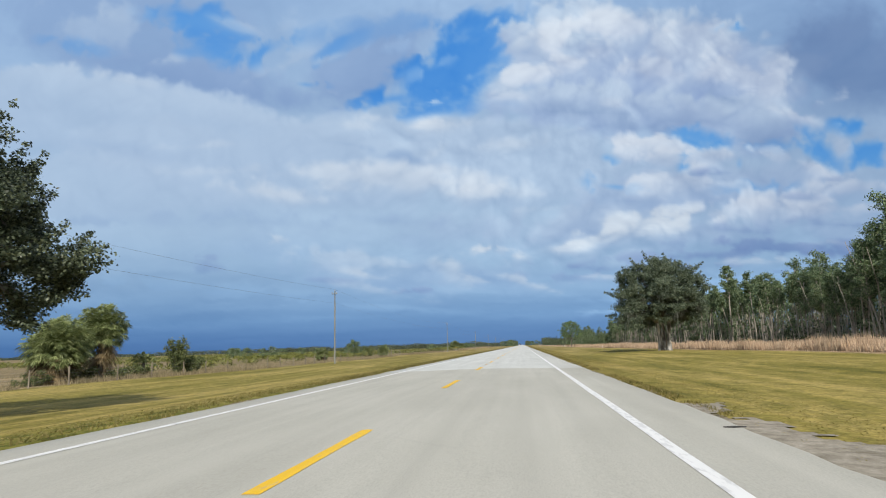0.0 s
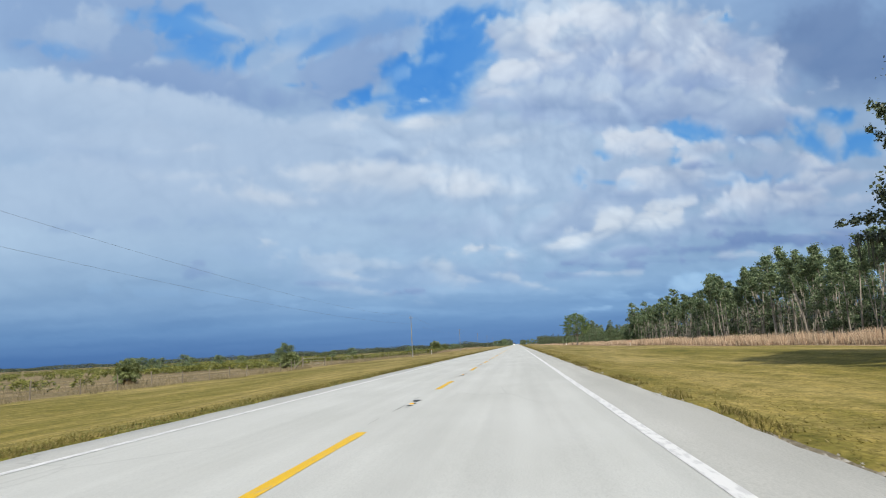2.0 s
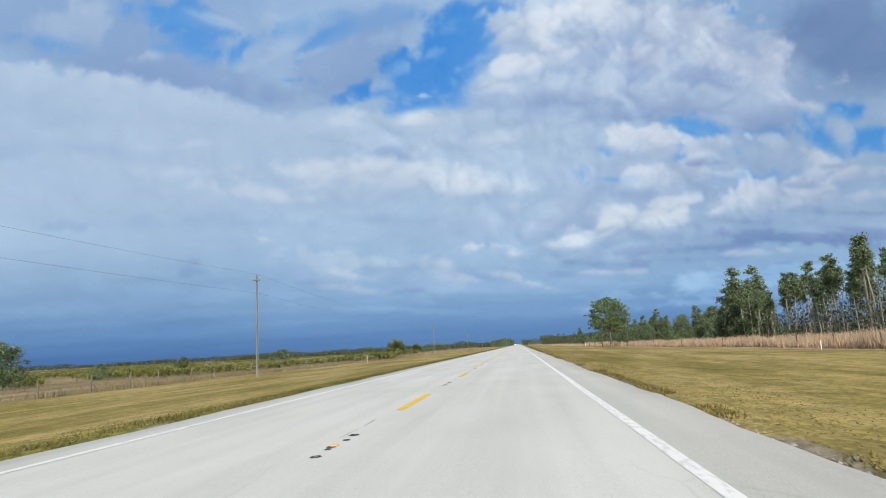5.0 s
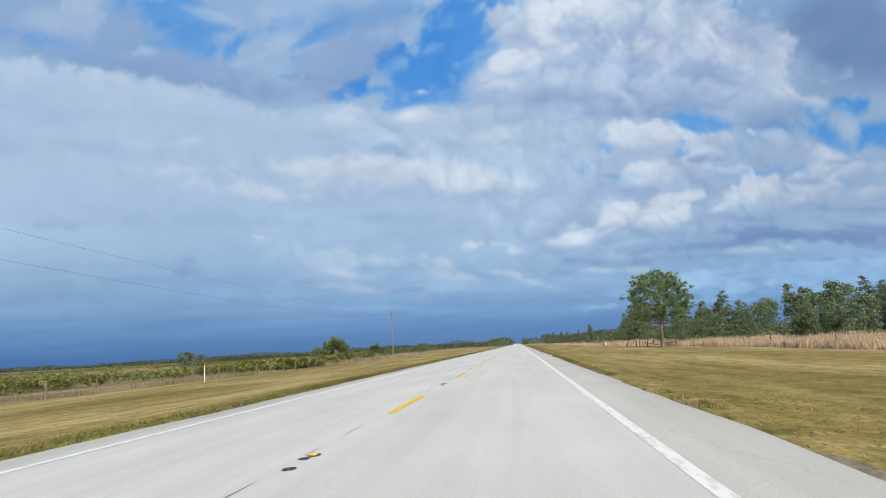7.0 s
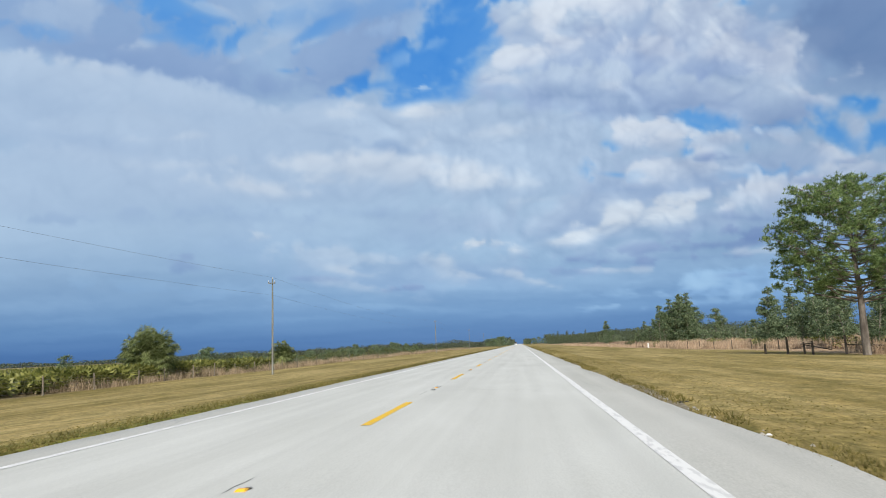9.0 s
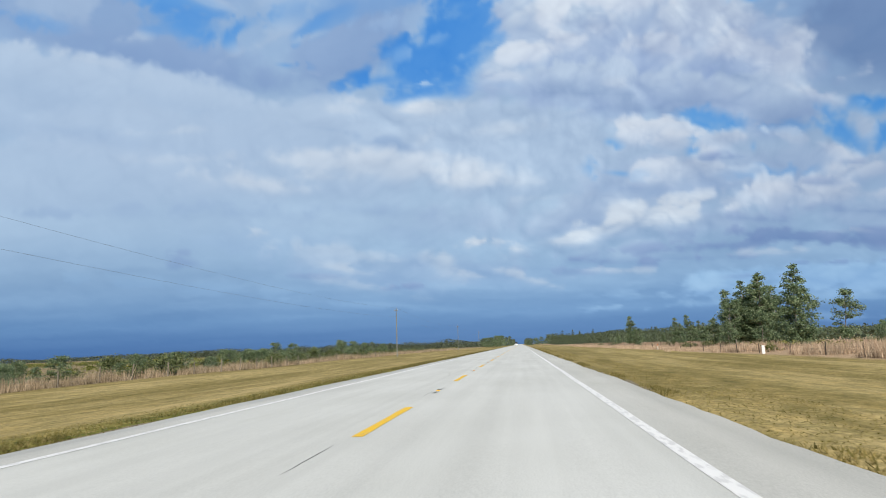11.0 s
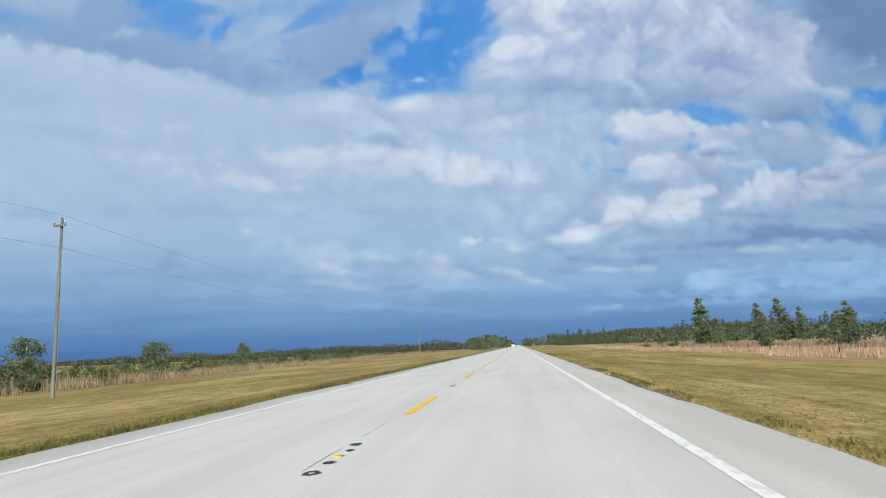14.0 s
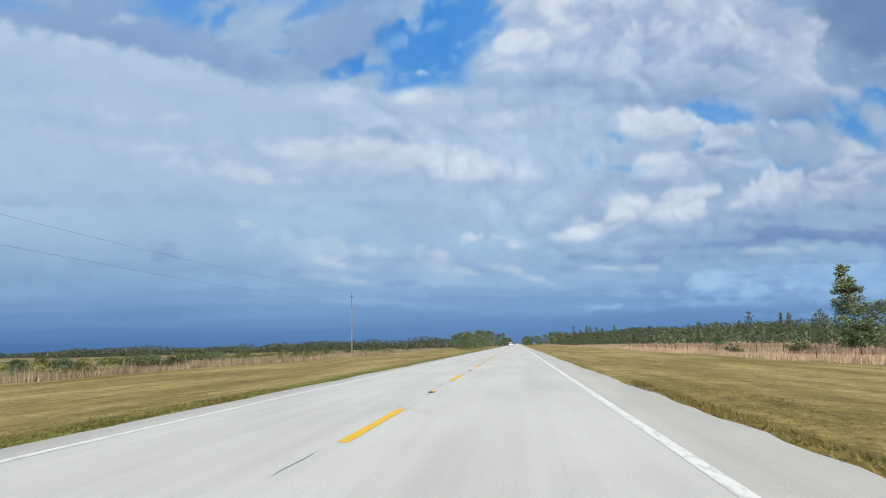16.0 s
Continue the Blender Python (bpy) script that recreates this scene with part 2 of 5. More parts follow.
M_SEDGE = leaf_material("dry_broomsedge", (0.32, 0.21, 0.14), (0.54, 0.385, 0.265), (0.72, 0.555, 0.415), 0.25, 0.8, 1.0)
M_SEDGE_TAN = leaf_material("brown_broomsedge", (0.20, 0.145, 0.085), (0.36, 0.27, 0.175), (0.56, 0.435, 0.31), 0.25, 0.8, 1.0)
M_GRASS = leaf_material("verge_grass_blades", (0.17, 0.145, 0.04), (0.29, 0.235, 0.076), (0.50, 0.40, 0.175), 0.45, 0.8)
M_PASTURE = leaf_material("dry_pasture_grass", (0.14, 0.115, 0.06), (0.25, 0.20, 0.115), (0.40, 0.32, 0.20), 0.25, 0.8, 1.2)
M_MOSS = leaf_material("hanging_moss", (0.08, 0.085, 0.075), (0.14, 0.15, 0.13), (0.23, 0.24, 0.21), 0.3, 0.9)
M_FAR = leaf_material("far_tree_leaves", (0.045, 0.064, 0.042), (0.085, 0.112, 0.062), (0.15, 0.18, 0.105), 0.15)


# ---- mesh helpers ----
def mesh_of(name, verts, faces, mat, smooth=False):
    """A mesh from arrays of points and of faces that all have the same number of corners."""
    me = bpy.data.meshes.new(name)
    v, f = np.asarray(verts, np.float32), np.asarray(faces, np.int32)
    me.vertices.add(len(v))
    me.vertices.foreach_set("co", v.ravel())
    me.loops.add(f.size)
    me.loops.foreach_set("vertex_index", f.ravel())
    me.polygons.add(len(f))
    me.polygons.foreach_set("loop_start", np.arange(0, f.size, f.shape[1], dtype=np.int32))
    me.update(calc_edges=True)
    if smooth:
        me.polygons.foreach_set("use_smooth", np.ones(len(f), bool))
    me.materials.append(mat)
    return me


def thing(name, x, y, z, label, category, group="", rz=0.0, size=1.0):
    ob = new(name)
    ob.empty_display_size = 0.2
    ob.matrix_basis = pose(x, y, z, 0, 0, rz) @ Matrix.Scale(size, 4)
    return tagged(ob, label, category, group)


def under(name, me, parent, label=""):
    """A mesh as one part of a thing."""
    ob = new(name, me)
    ob.parent = parent
    return tagged(ob, label) if label else ob


def bm_mesh(name, bm, mat, smooth=False):
    me = bpy.data.meshes.new(name)
    if smooth:
        for f in bm.faces:
            f.smooth = True
    bm.to_mesh(me)
    bm.free()
    me.materials.append(mat)
    return me


def part(name, bm, mat, parent, label="", smooth=False):
    return under(name, bm_mesh(name, bm, mat, smooth), parent, label)


def box(bm, x0, x1, y0, y1, z0, z1, bevel=0.0):
    r = bmesh.ops.create_cube(bm, size=1.0, matrix=Matrix.Translation(((x0 + x1) / 2, (y0 + y1) / 2, (z0 + z1) / 2)) @ Matrix.Diagonal((x1 - x0, y1 - y0, z1 - z0, 1)))
    if bevel:
        edges = {e for v in r["verts"] for e in v.link_edges}
        bmesh.ops.bevel(bm, geom=list(edges), offset=bevel, segments=1, affect="EDGES")
    return bm


def tube(points, radii, sides=7):
    """Points and quads of a bent, tapered rod through the given points."""
    p = np.asarray(points, float)
    r = np.broadcast_to(np.asarray(radii, float), (len(p),))
    t = np.gradient(p, axis=0)
    t /= np.linalg.norm(t, axis=1)[:, None] + 1e-9
    ref = np.where(np.abs(t[:, 2:3]) > 0.9, np.array([[1.0, 0, 0]]), np.array([[0, 0, 1.0]]))
    a = np.cross(t, ref)
    a /= np.linalg.norm(a, axis=1)[:, None]
    b = np.cross(t, a)
    k = np.arange(sides) * 2 * np.pi / sides
    v = p[:, None] + r[:, None, None] * (np.cos(k)[None, :, None] * a[:, None] + np.sin(k)[None, :, None] * b[:, None])
    n = len(p)
    i, j = np.meshgrid(np.arange(n - 1), np.arange(sides), indexing="ij")
    q = np.stack([i * sides + j, i * sides + (j + 1) % sides, (i + 1) * sides + (j + 1) % sides, (i + 1) * sides + j], -1).reshape(-1, 4)
    return v.reshape(-1, 3), q


def joined(pieces):
    """Several (points, faces) as one."""
    vs, fs, n = [], [], 0
    for v, f in pieces:
        vs.append(v)
        fs.append(f + n)
        n += len(v)
    return np.concatenate(vs), np.concatenate(fs)


def cards(centres, size, g, up=0.3, aspect=1.6, normals=None):
    """A small bent leaf shape (two triangles) at each centre, turned at random, leaning to the given normals."""
    c = np.asarray(centres, float)
    n = len(c)
    d = g.normal(size=(n, 3))
    if normals is not None:
        d = d * 0.8 + normals * 1.0
    d[:, 2] += up
    d /= np.linalg.norm(d, axis=1)[:, None] + 1e-9
    a = np.cross(d, g.normal(size=(n, 3)))
    a /= np.linalg.norm(a, axis=1)[:, None] + 1e-9
    b = np.cross(d, a)
    s = (np.asarray(size) * g.uniform(0.6, 1.4, n))[:, None]
    bend = d * s * g.uniform(-0.25, 0.35, n)[:, None]
    v = np.stack([c - a * s * aspect / 2, c + b * s / 2 + bend, c + a * s * aspect / 2, c - b * s / 2 + bend], 1)
    i = np.arange(n)[:, None] * 4
    return v.reshape(-1, 3), np.concatenate([i + np.array([[0, 1, 3]]), i + np.array([[1, 2, 3]])], 0)


def slips(centres, size, g, up, aspect, normals):
    """A pointed leaf spray (one triangle) at each centre, leaning to the given normals."""
    v, _ = cards(centres, size, g, up, aspect, normals)
    v = v.reshape(-1, 4, 3)[:, [1, 2, 3]]
    return v.reshape(-1, 3), np.arange(v.shape[0] * 3).reshape(-1, 3)


def lobes_cloud(lobes, count, g, hollow=0.55, flat=0.0):
    """Random places in the outer shell of a set of lobes (x, y, z, rx, ry, rz), with their outward directions."""
    lo = np.asarray(lobes, float)
    w = lo[:, 3] * lo[:, 4] + lo[:, 4] * lo[:, 5] + lo[:, 3] * lo[:, 5]
    k = g.choice(len(lo), count, p=w / w.sum())
    d = g.normal(size=(count, 3))
    d /= np.linalg.norm(d, axis=1)[:, None]
    d[:, 2] = np.where(d[:, 2] < 0, d[:, 2] * (1 - flat), d[:, 2])
    r = g.uniform(hollow, 1.0, count)[:, None] * (1 + 0.16 * g.normal(size=(count, 1)))
    return lo[k, :3] + d * r * lo[k, 3:], d


def blades(roots, height, width, g, lean=0.35):
    """Grass: one thin leaning blade at each root, taller and shorter in drifts."""
    n = len(roots)
    h = height * g.uniform(0.5, 1.15, n) * (0.45 + 1.1 * fbm(roots[:, 0] * 0.45 + 300, roots[:, 1] * 0.22 + 300, 95, 3))
    a = g.uniform(0, 2 * np.pi, n)
    side = np.stack([np.cos(a), np.sin(a), 0 * a], 1) * (width * g.uniform(0.6, 1.4, n))[:, None] / 2
    b = g.uniform(0, 2 * np.pi, n)
    tip = np.stack([np.cos(b) * lean * h, np.sin(b) * lean * h, h], 1) * np.stack([g.uniform(0, 1.3, n)] * 2 + [np.ones(n)], 1)
    v = np.stack([roots - side, roots + side, roots + tip], 1)
    return v.reshape(-1, 3), np.arange(3 * n).reshape(-1, 3)


# ---- ground ----
X_PROFILE = [-4700, -300, -70, -46, -29, -25, -15, -9, -6, -4.9, -4.3, 4.6, 5.2, 7, 12, 17, 23, 27, 40, 120, 4700]
Z_PROFILE = [-1.1, -1.1, -1.1, -1.05, -0.82, -0.80, -0.60, -0.38, -0.16, -0.10, -0.22, -0.22, -0.10, -0.17, -0.30, -0.22, -0.40, -0.50, -0.55, -0.7, -0.7]


def ground_z(x, y):
    """Height of the land: a road bed, shallow swales and flat fields."""
    z = np.interp(x, X_PROFILE, Z_PROFILE)
    off = np.clip((np.abs(x) - 7) / 8, 0, 1)
    z = z + np.where(x > 0, -0.48 * np.clip((y - 110) / 280, 0, 1) + 0.22 * np.clip((130 - y) / 60, 0, 1), 0.28 * np.clip((y - 340) / 90, 0, 1)) * np.clip((np.abs(x) - 8) / 16, 0, 1)
    return z + off * 0.05 * (np.sin(y * 0.11 + x * 0.3) + np.sin(y * 0.037 - x * 0.21 + 1.3))


def build_ground():
    xs = np.unique(np.concatenate([np.linspace(-4700, -120, 12), np.linspace(-120, -32, 23), np.linspace(-32, -5, 46), [-4.9, -4.3, 4.6, 5.2], np.linspace(5.4, 32, 46), np.linspace(34, 120, 23), np.linspace(140, 4700, 12)]))
    ys = np.concatenate([np.linspace(-600, -60, 8), np.arange(-50, 760, 2.0), np.linspace(770, 1500, 40), np.linspace(1600, 4800, 12)])
    gx, gy = np.meshgrid(xs, ys)
    v = np.stack([gx, gy, ground_z(gx, gy)], -1).reshape(-1, 3)
    i, j = np.meshgrid(np.arange(len(ys) - 1), np.arange(len(xs) - 1), indexing="ij")
    n = len(xs)
    q = np.stack([i * n + j, i * n + j + 1, (i + 1) * n + j + 1, (i + 1) * n + j], -1).reshape(-1, 4)
    tagged(new("ground", mesh_of("ground", v, q, M_GROUND, True)), "flat land with a mown olive and straw verge and rough pasture", "ground", kind="structure")


build_ground()


# ---- road ----
CROWN = 0.06 / 3.66
PAVE_L, PAVE_R, JOIN_Y = -4.58, 4.92, 19.5


def road_z(x):
    return -np.abs(x) * CROWN


def ragged(y, seed):
    g = np.random.default_rng(seed)
    return np.convolve(g.normal(size=len(y) + 8), np.ones(5) / 5, "same")[4:-4] * 0.11


def build_road(name, y0, y1, mat, label):
    ys = np.concatenate([np.arange(y0, min(y1, 760), 0.75), np.arange(max(y0, 760), y1, 20)] if y1 > 760 else [np.arange(y0, y1, 0.75), [y1]])
    ys = np.unique(np.append(ys, y1))
    base = np.array([PAVE_L - 0.05, PAVE_L, -3.66, -1.8, 0, 1.8, 3.66, PAVE_R, PAVE_R + 0.05])
    x = np.repeat(base[None], len(ys), 0)
    l, r = ragged(ys, 3), ragged(ys, 5)
    x[:, :2] += l[:, None]
    x[:, -2:] += r[:, None]
    z = road_z(x)
    z[:, 0] -= 0.14
    z[:, -1] -= 0.14
    if y0 < 0 or y1 > 100:
        yy = np.repeat(ys[:, None], len(base), 1)
    v = np.stack([x, yy, z], -1).reshape(-1, 3)
    n = len(base)
    i, j = np.meshgrid(np.arange(len(ys) - 1), np.arange(n - 1), indexing="ij")
    q = np.stack([i * n + j, i * n + j + 1, (i + 1) * n + j + 1, (i + 1) * n + j], -1).reshape(-1, 4)
    me = mesh_of(name, v, q, mat)
    me.materials.append(M_SHOULDER if mat is M_ROAD else mat)
    me.polygons.foreach_set("material_index", np.isin(j.ravel(), (0, 1, n - 3, n - 2)).astype(np.int32))
    return tagged(new(name, me), label, "road", kind="structure")


road_old = build_road("road", -300.0, JOIN_Y, M_ROAD_OLD, "older beige-grey two-lane road surface")
road = build_road("road", JOIN_Y, 4600.0, M_ROAD, "pale grey sun-bleached two-lane road surface")


def strip(name, x0, x1, ys, mat, parent, label=""):
    g = np.random.default_rng(int(abs(x0) * 100))
    w = np.convolve(g.normal(size=len(ys) + 8), np.ones(5) / 5, "same")[4:-4] * 0.012
    v = np.concatenate([np.stack([x0 + w, ys, road_z(x0) + 0.004 + 0 * ys], 1), np.stack([x1 + w, ys, road_z(x1) + 0.004 + 0 * ys], 1)])
    n = len(ys)
    i = np.arange(n - 1)
    return under(name, mesh_of(name, v, np.stack([i, i + n, i + n + 1, i + 1], 1), mat), parent, label)


for owner, span in ((road_old, np.arange(-300, JOIN_Y + 0.1, 1.5)), (road, np.concatenate([np.arange(JOIN_Y, 760, 1.0), np.arange(760, 4600, 40)]))):
    strip("edge_line", 3.66 - 0.076, 3.66 + 0.076, span, M_WHITE_LINE, owner, "worn white edge line")
    strip("edge_line", -3.66 - 0.076, -3.66 + 0.076, span, M_WHITE_LINE, owner, "worn white edge line")

# yellow centre dashes, one every forty feet, with a reflector in each gap
DASH, CYCLE, DASH_Y = 3.8, 12.192, 21.52
dash_me = None
for k in range(-3, 75):
    y = DASH_Y + k * CYCLE
    owner = road if y - DASH > JOIN_Y - 2 else road_old
    if dash_me is None:
        t = np.linspace(-DASH, 0, 9)
        w = 0.075 + 0.006 * rng.normal(size=9)
        v = np.concatenate([np.stack([-w, t, 0.004 - w * CROWN], 1), np.stack([0 * t, t, 0.005 + 0 * t], 1), np.stack([w, t, 0.004 - w * CROWN], 1)])
        i = np.arange(8)
        dash_me = mesh_of("centre_dash", v, np.concatenate([np.stack([i, i + 9, i + 10, i + 1], 1), np.stack([i + 9, i + 18, i + 19, i + 10], 1)]), M_YELLOW_LINE)
    ob = under("centre_dash", dash_me, owner, "yellow centre line dash")
    ob.location = (0, y, 0)


# ---- sky backdrop: a far shell of broken cloud ahead ----
def lattice(u, v, seed):
    """Smooth value noise, 0 to 1."""
    t = np.random.default_rng(seed).random((256, 256))
    i, j = np.floor(u).astype(int), np.floor(v).astype(int)
    a, b = u - i, v - j
    a, b = a * a * (3 - 2 * a), b * b * (3 - 2 * b)
    i, j, i1, j1 = i % 256, j % 256, (i + 1) % 256, (j + 1) % 256
    return (t[i, j] * (1 - a) + t[i1, j] * a) * (1 - b) + (t[i, j1] * (1 - a) + t[i1, j1] * a) * b


def fbm(u, v, seed, octaves=6, gain=0.52, puffy=False):
    """Layered noise, 0 to 1; puffy: rounded heads with sharp creases between them."""
    total, amp, s = 0.0, 1.0, 0.0
    for k in range(octaves):
        c, d = 2 ** k * math.cos(0.7 + 0.9 * k), 2 ** k * math.sin(0.7 + 0.9 * k)     # each layer is turned, so that no grain runs through
        n = lattice(u * c - v * d + 17.3 * k, u * d + v * c + 9.1 * k, seed + k)
        total = total + amp * (np.abs(2 * n - 1) if puffy else n)
        s += amp
        amp *= gain
    return total / s


# Cloud masses on a flat map of the sky ahead: across, down, half width, half height, tilt, amount.
HIGH_SHADE = [(150, 40, 210, 90, 8, 0.5), (300, 125, 210, 42, 9, 0.8), (600, 100, 110, 62, -24, 0.75), (660, 30, 120, 40, -8, 0.5), (470, 165, 110, 26, 8, 0.5)]
HIGH_PALE = [(80, 45, 90, 50, 10, 0.5), (225, 98, 34, 12, 0, 0.7), (120, 10, 70, 30, 0, 0.5), (350, 32, 46, 16, 20, 0.6), (455, 100, 70, 24, -24, 0.6), (520, 92, 36, 9, -18, 0.6), (440, 35, 60, 26, -20, 0.35), (505, 150, 34, 10, 8, 0.5)]
HIGH_GAPS = [(250, 10, 66, 24, 8, 1.0), (340, 66, 66, 26, 18, 0.9), (410, 72, 48, 17, -26, 0.85), (288, 70, 46, 24, 14, 0.55), (50, 72, 50, 13, 8, 0.5), (492, 136, 28, 8, 4, 0.7), (525, 78, 34, 9, -40, 0.55),
             (305, 8, 40, 22, 20, 0.75), (620, 30, 120, 26, -10, 0.3), (560, 60, 40, 12, -30, 0.4), (375, 52, 34, 12, 20, 0.6)]
DECK = [(150, 225, 340, 88, 9, 0.9), (420, 290, 330, 90, 4, 0.8), (640, 260, 260, 70, 2, 0.8), (60, 170, 150, 50, 14, 0.85), (340, 205, 130, 40, 8, 0.8), (880, 280, 190, 90, 0, 0.8), (120, 345, 260, 70, 0, 0.55)]
MAIN_GAP = [(785, 80, 58, 62, 0, 1.0), (725, 128, 80, 48, -30, 1.1), (655, 158, 74, 17, -8, 1.0), (775, 150, 44, 36, 0, 1.0), (850, 45, 66, 48, -20, 0.8), (800, 20, 70, 22, -6, 0.5), (855, 150, 30, 10, 20, 0.5), (690, 100, 34, 16, -30, 0.5)]
GAP_WISPS = [(718, 164, 62, 5, -7, 0.85), (676, 172, 40, 4, -4, 0.7), (740, 92, 40, 12, -30, 0.4), (815, 105, 46, 14, -32, 0.5), (690, 120, 40, 16, -30, 0.35), (860, 75, 40, 14, -20, 0.4), (650, 60, 50, 18, -14, 0.4), (770, 45, 36, 8, -24, 0.3)]
TOWER_BODY = [(1150, 80, 270, 105, 4, 1.0), (965, 95, 92, 82, -8, 1.0), (870, 128, 66, 32, -20, 0.8), (1060, 170, 260, 52, 3, 0.8), (1290, 190, 130, 66, 0, 0.8)]
TOWER_HEADS = [(948, 48, 52, 38, -10, 0.95), (985, 82, 42, 30, 0, 0.9), (902, 112, 54, 30, -10, 0.9), (1085, 16, 96, 40, 0, 0.9), (1125, 92, 58, 42, 0, 0.75), (1205, 52, 110, 62, 0, 0.5), (1300, 100, 78, 46, 12, 0.75),
               (1350, 74, 42, 34, 0, 0.75), (862, 150, 46, 15, 0, 0.6), (1030, 62, 60, 36, 0, 0.55), (1065, 158, 26, 13, 0, 0.4), (1398, 166, 42, 13, 14, 0.6), (1475, 132, 44, 17, -10, 0.55)]
TOWER_SHADE = [(1500, 76, 160, 116, 8, 0.8), (1425, 26, 90, 54, 0, 0.7), (1268, 138, 56, 24, 16, 0.65), (1010, 175, 96, 26, 0, 0.6), (1190, 185, 90, 32, 0, 0.45), (1345, 222, 80, 56, 0, 0.55), (1120, 200, 80, 24, 0, 0.45), (985, 215, 50, 18, -20, 0.35)]
EAST_GAPS = [(1240, 214, 60, 28, 12, 0.9), (1200, 236, 40, 16, 0, 0.6), (1054, 255, 22, 15, 0, 1.05), (1075, 309, 56, 11, 4, 1.0), (1194, 268, 22, 20, -20, 0.95), (1452, 232, 50, 28, 24, 0.9), (1508, 184, 34, 26, 0, 1.0),
             (1545, 226, 40, 36, 0, 1.0), (1300, 258, 12, 18, 0, 0.6), (1325, 300, 70, 16, 0, 0.45), (1290, 6, 34, 12, 0, 0.9), (1385, 222, 40, 16, 0, 0.4), (1020, 300, 30, 16, 0, 0.4)]
EAST_HEADS = [(1118, 244, 66, 28, -4, 0.95), (1165, 262, 36, 24, 0, 0.8), (1256, 250, 50, 25, -12, 0.9), (1438, 264, 42, 22, 24, 0.95), (1520, 298, 80, 24, -6, 0.75), (1488, 228, 24, 40, 10, 0.55), (1372, 246, 34, 20, 0, 0.6), (1345, 326, 62, 20, -4, 0.8),
              (1160, 306, 90, 34, -6, 0.8), (1440, 338, 110, 24, 0, 0.6), (985, 208, 26, 12, -10, 0.5), (1290, 300, 36, 16, 0, 0.6), (1330, 352, 130, 24, -3, 0.5), (1548, 335, 60, 18, 0, 0.4), (1250, 368, 26, 13, 0, 0.6)]
EAST_SHADE = [(1262, 278, 48, 13, -6, 0.9), (1135, 280, 60, 12, 0, 0.4), (1480, 282, 26, 8, 0, 0.4), (1290, 382, 120, 14, 3, 0.5), (1410, 318, 40, 10, 0, 0.5), (1100, 335, 60, 12, 0, 0.4), (1500, 365, 110, 12, 0, 0.5)]
MID_HEADS = [(748, 208, 80, 24, -5, 1.0), (618, 198, 38, 19, 0, 0.85), (580, 214, 60, 16, 4, 0.5), (655, 312, 210, 36, 2, 0.85), (440, 345, 110, 27, 6, 0.85), (560, 330, 80, 20, 0, 0.7), (800, 334, 70, 20, 0, 0.8), (330, 305, 120, 16, -4, 0.35), (720, 290, 90, 18, 0, 0.5),
             (880, 240, 100, 26, -6, 0.6), (880, 330, 90, 20, 0, 0.4), (300, 258, 70, 12, -4, 0.4), (945, 355, 50, 12, -8, 0.45), (110, 130, 110, 17, 12, 0.4), (735, 262, 30, 18, -40, 0.5)]
MID_SHADE = [(690, 272, 62, 13, 12, 0.8), (725, 302, 30, 10, 0, 0.6), (570, 245, 90, 10, 6, 0.4), (170, 270, 130, 16, 8, 0.25), (430, 395, 190, 24, 2, 0.5), (640, 385, 200, 20, 2, 0.5), (240, 400, 150, 22, 0, 0.25), (85, 404, 60, 10, 0, 0.4), (720, 430, 60, 26, 12, 0.35)]
LOW_HEADS = [(1125, 390, 96, 28, -10, 0.9), (1010, 420, 110, 20, -13, 0.9), (1185, 384, 40, 22, 0, 0.85), (828, 438, 24, 12, -14, 1.0), (866, 434, 40, 8, -8, 0.6), (770, 482, 34, 24, 30, 0.55), (905, 492, 56, 11, 14, 0.6), (820, 492, 40, 8, 6, 0.5),
             (625, 492, 46, 10, 8, 0.7), (570, 470, 90, 22, 4, 0.35), (448, 430, 20, 11, -8, 0.55), (1330, 440, 70, 9, -4, 0.5), (1450, 400, 34, 6, 0, 0.5), (1090, 478, 60, 8, 0, 0.5), (640, 520, 70, 13, 8, 0.35)]
LOW_SHADE = [(1240, 430, 150, 13, -5, 0.65), (1405, 408, 190, 15, 0, 0.75), (1530, 425, 90, 11, 0, 0.5), (1190, 452, 130, 9, -3, 0.6), (1050, 462, 110, 10, 0, 0.6), (690, 517, 56, 7, -8, 0.6), (330, 482, 46, 17, 10, 0.45), (970, 478, 90, 9, 0, 0.4), (550, 500, 40, 5, 0, 0.4), (1450, 452, 90, 5, -3, 0.55), (1330, 478, 60, 5, -4, 0.4)]
CLEAR_BANDS = [(1440, 474, 240, 27, -5, 1.0), (1290, 500, 160, 15, -4, 0.95), (1400, 510, 220, 12, 0, 0.55), (1050, 541, 130, 6, -3, 0.7), (1240, 528, 130, 7, -3, 0.55), (1120, 520, 90, 6, 0, 0.4), (600, 545, 160, 6, 2, 0.35), (300, 520, 240, 12, 2, 0.25), (1480, 545, 160, 8, 0, 0.4)]

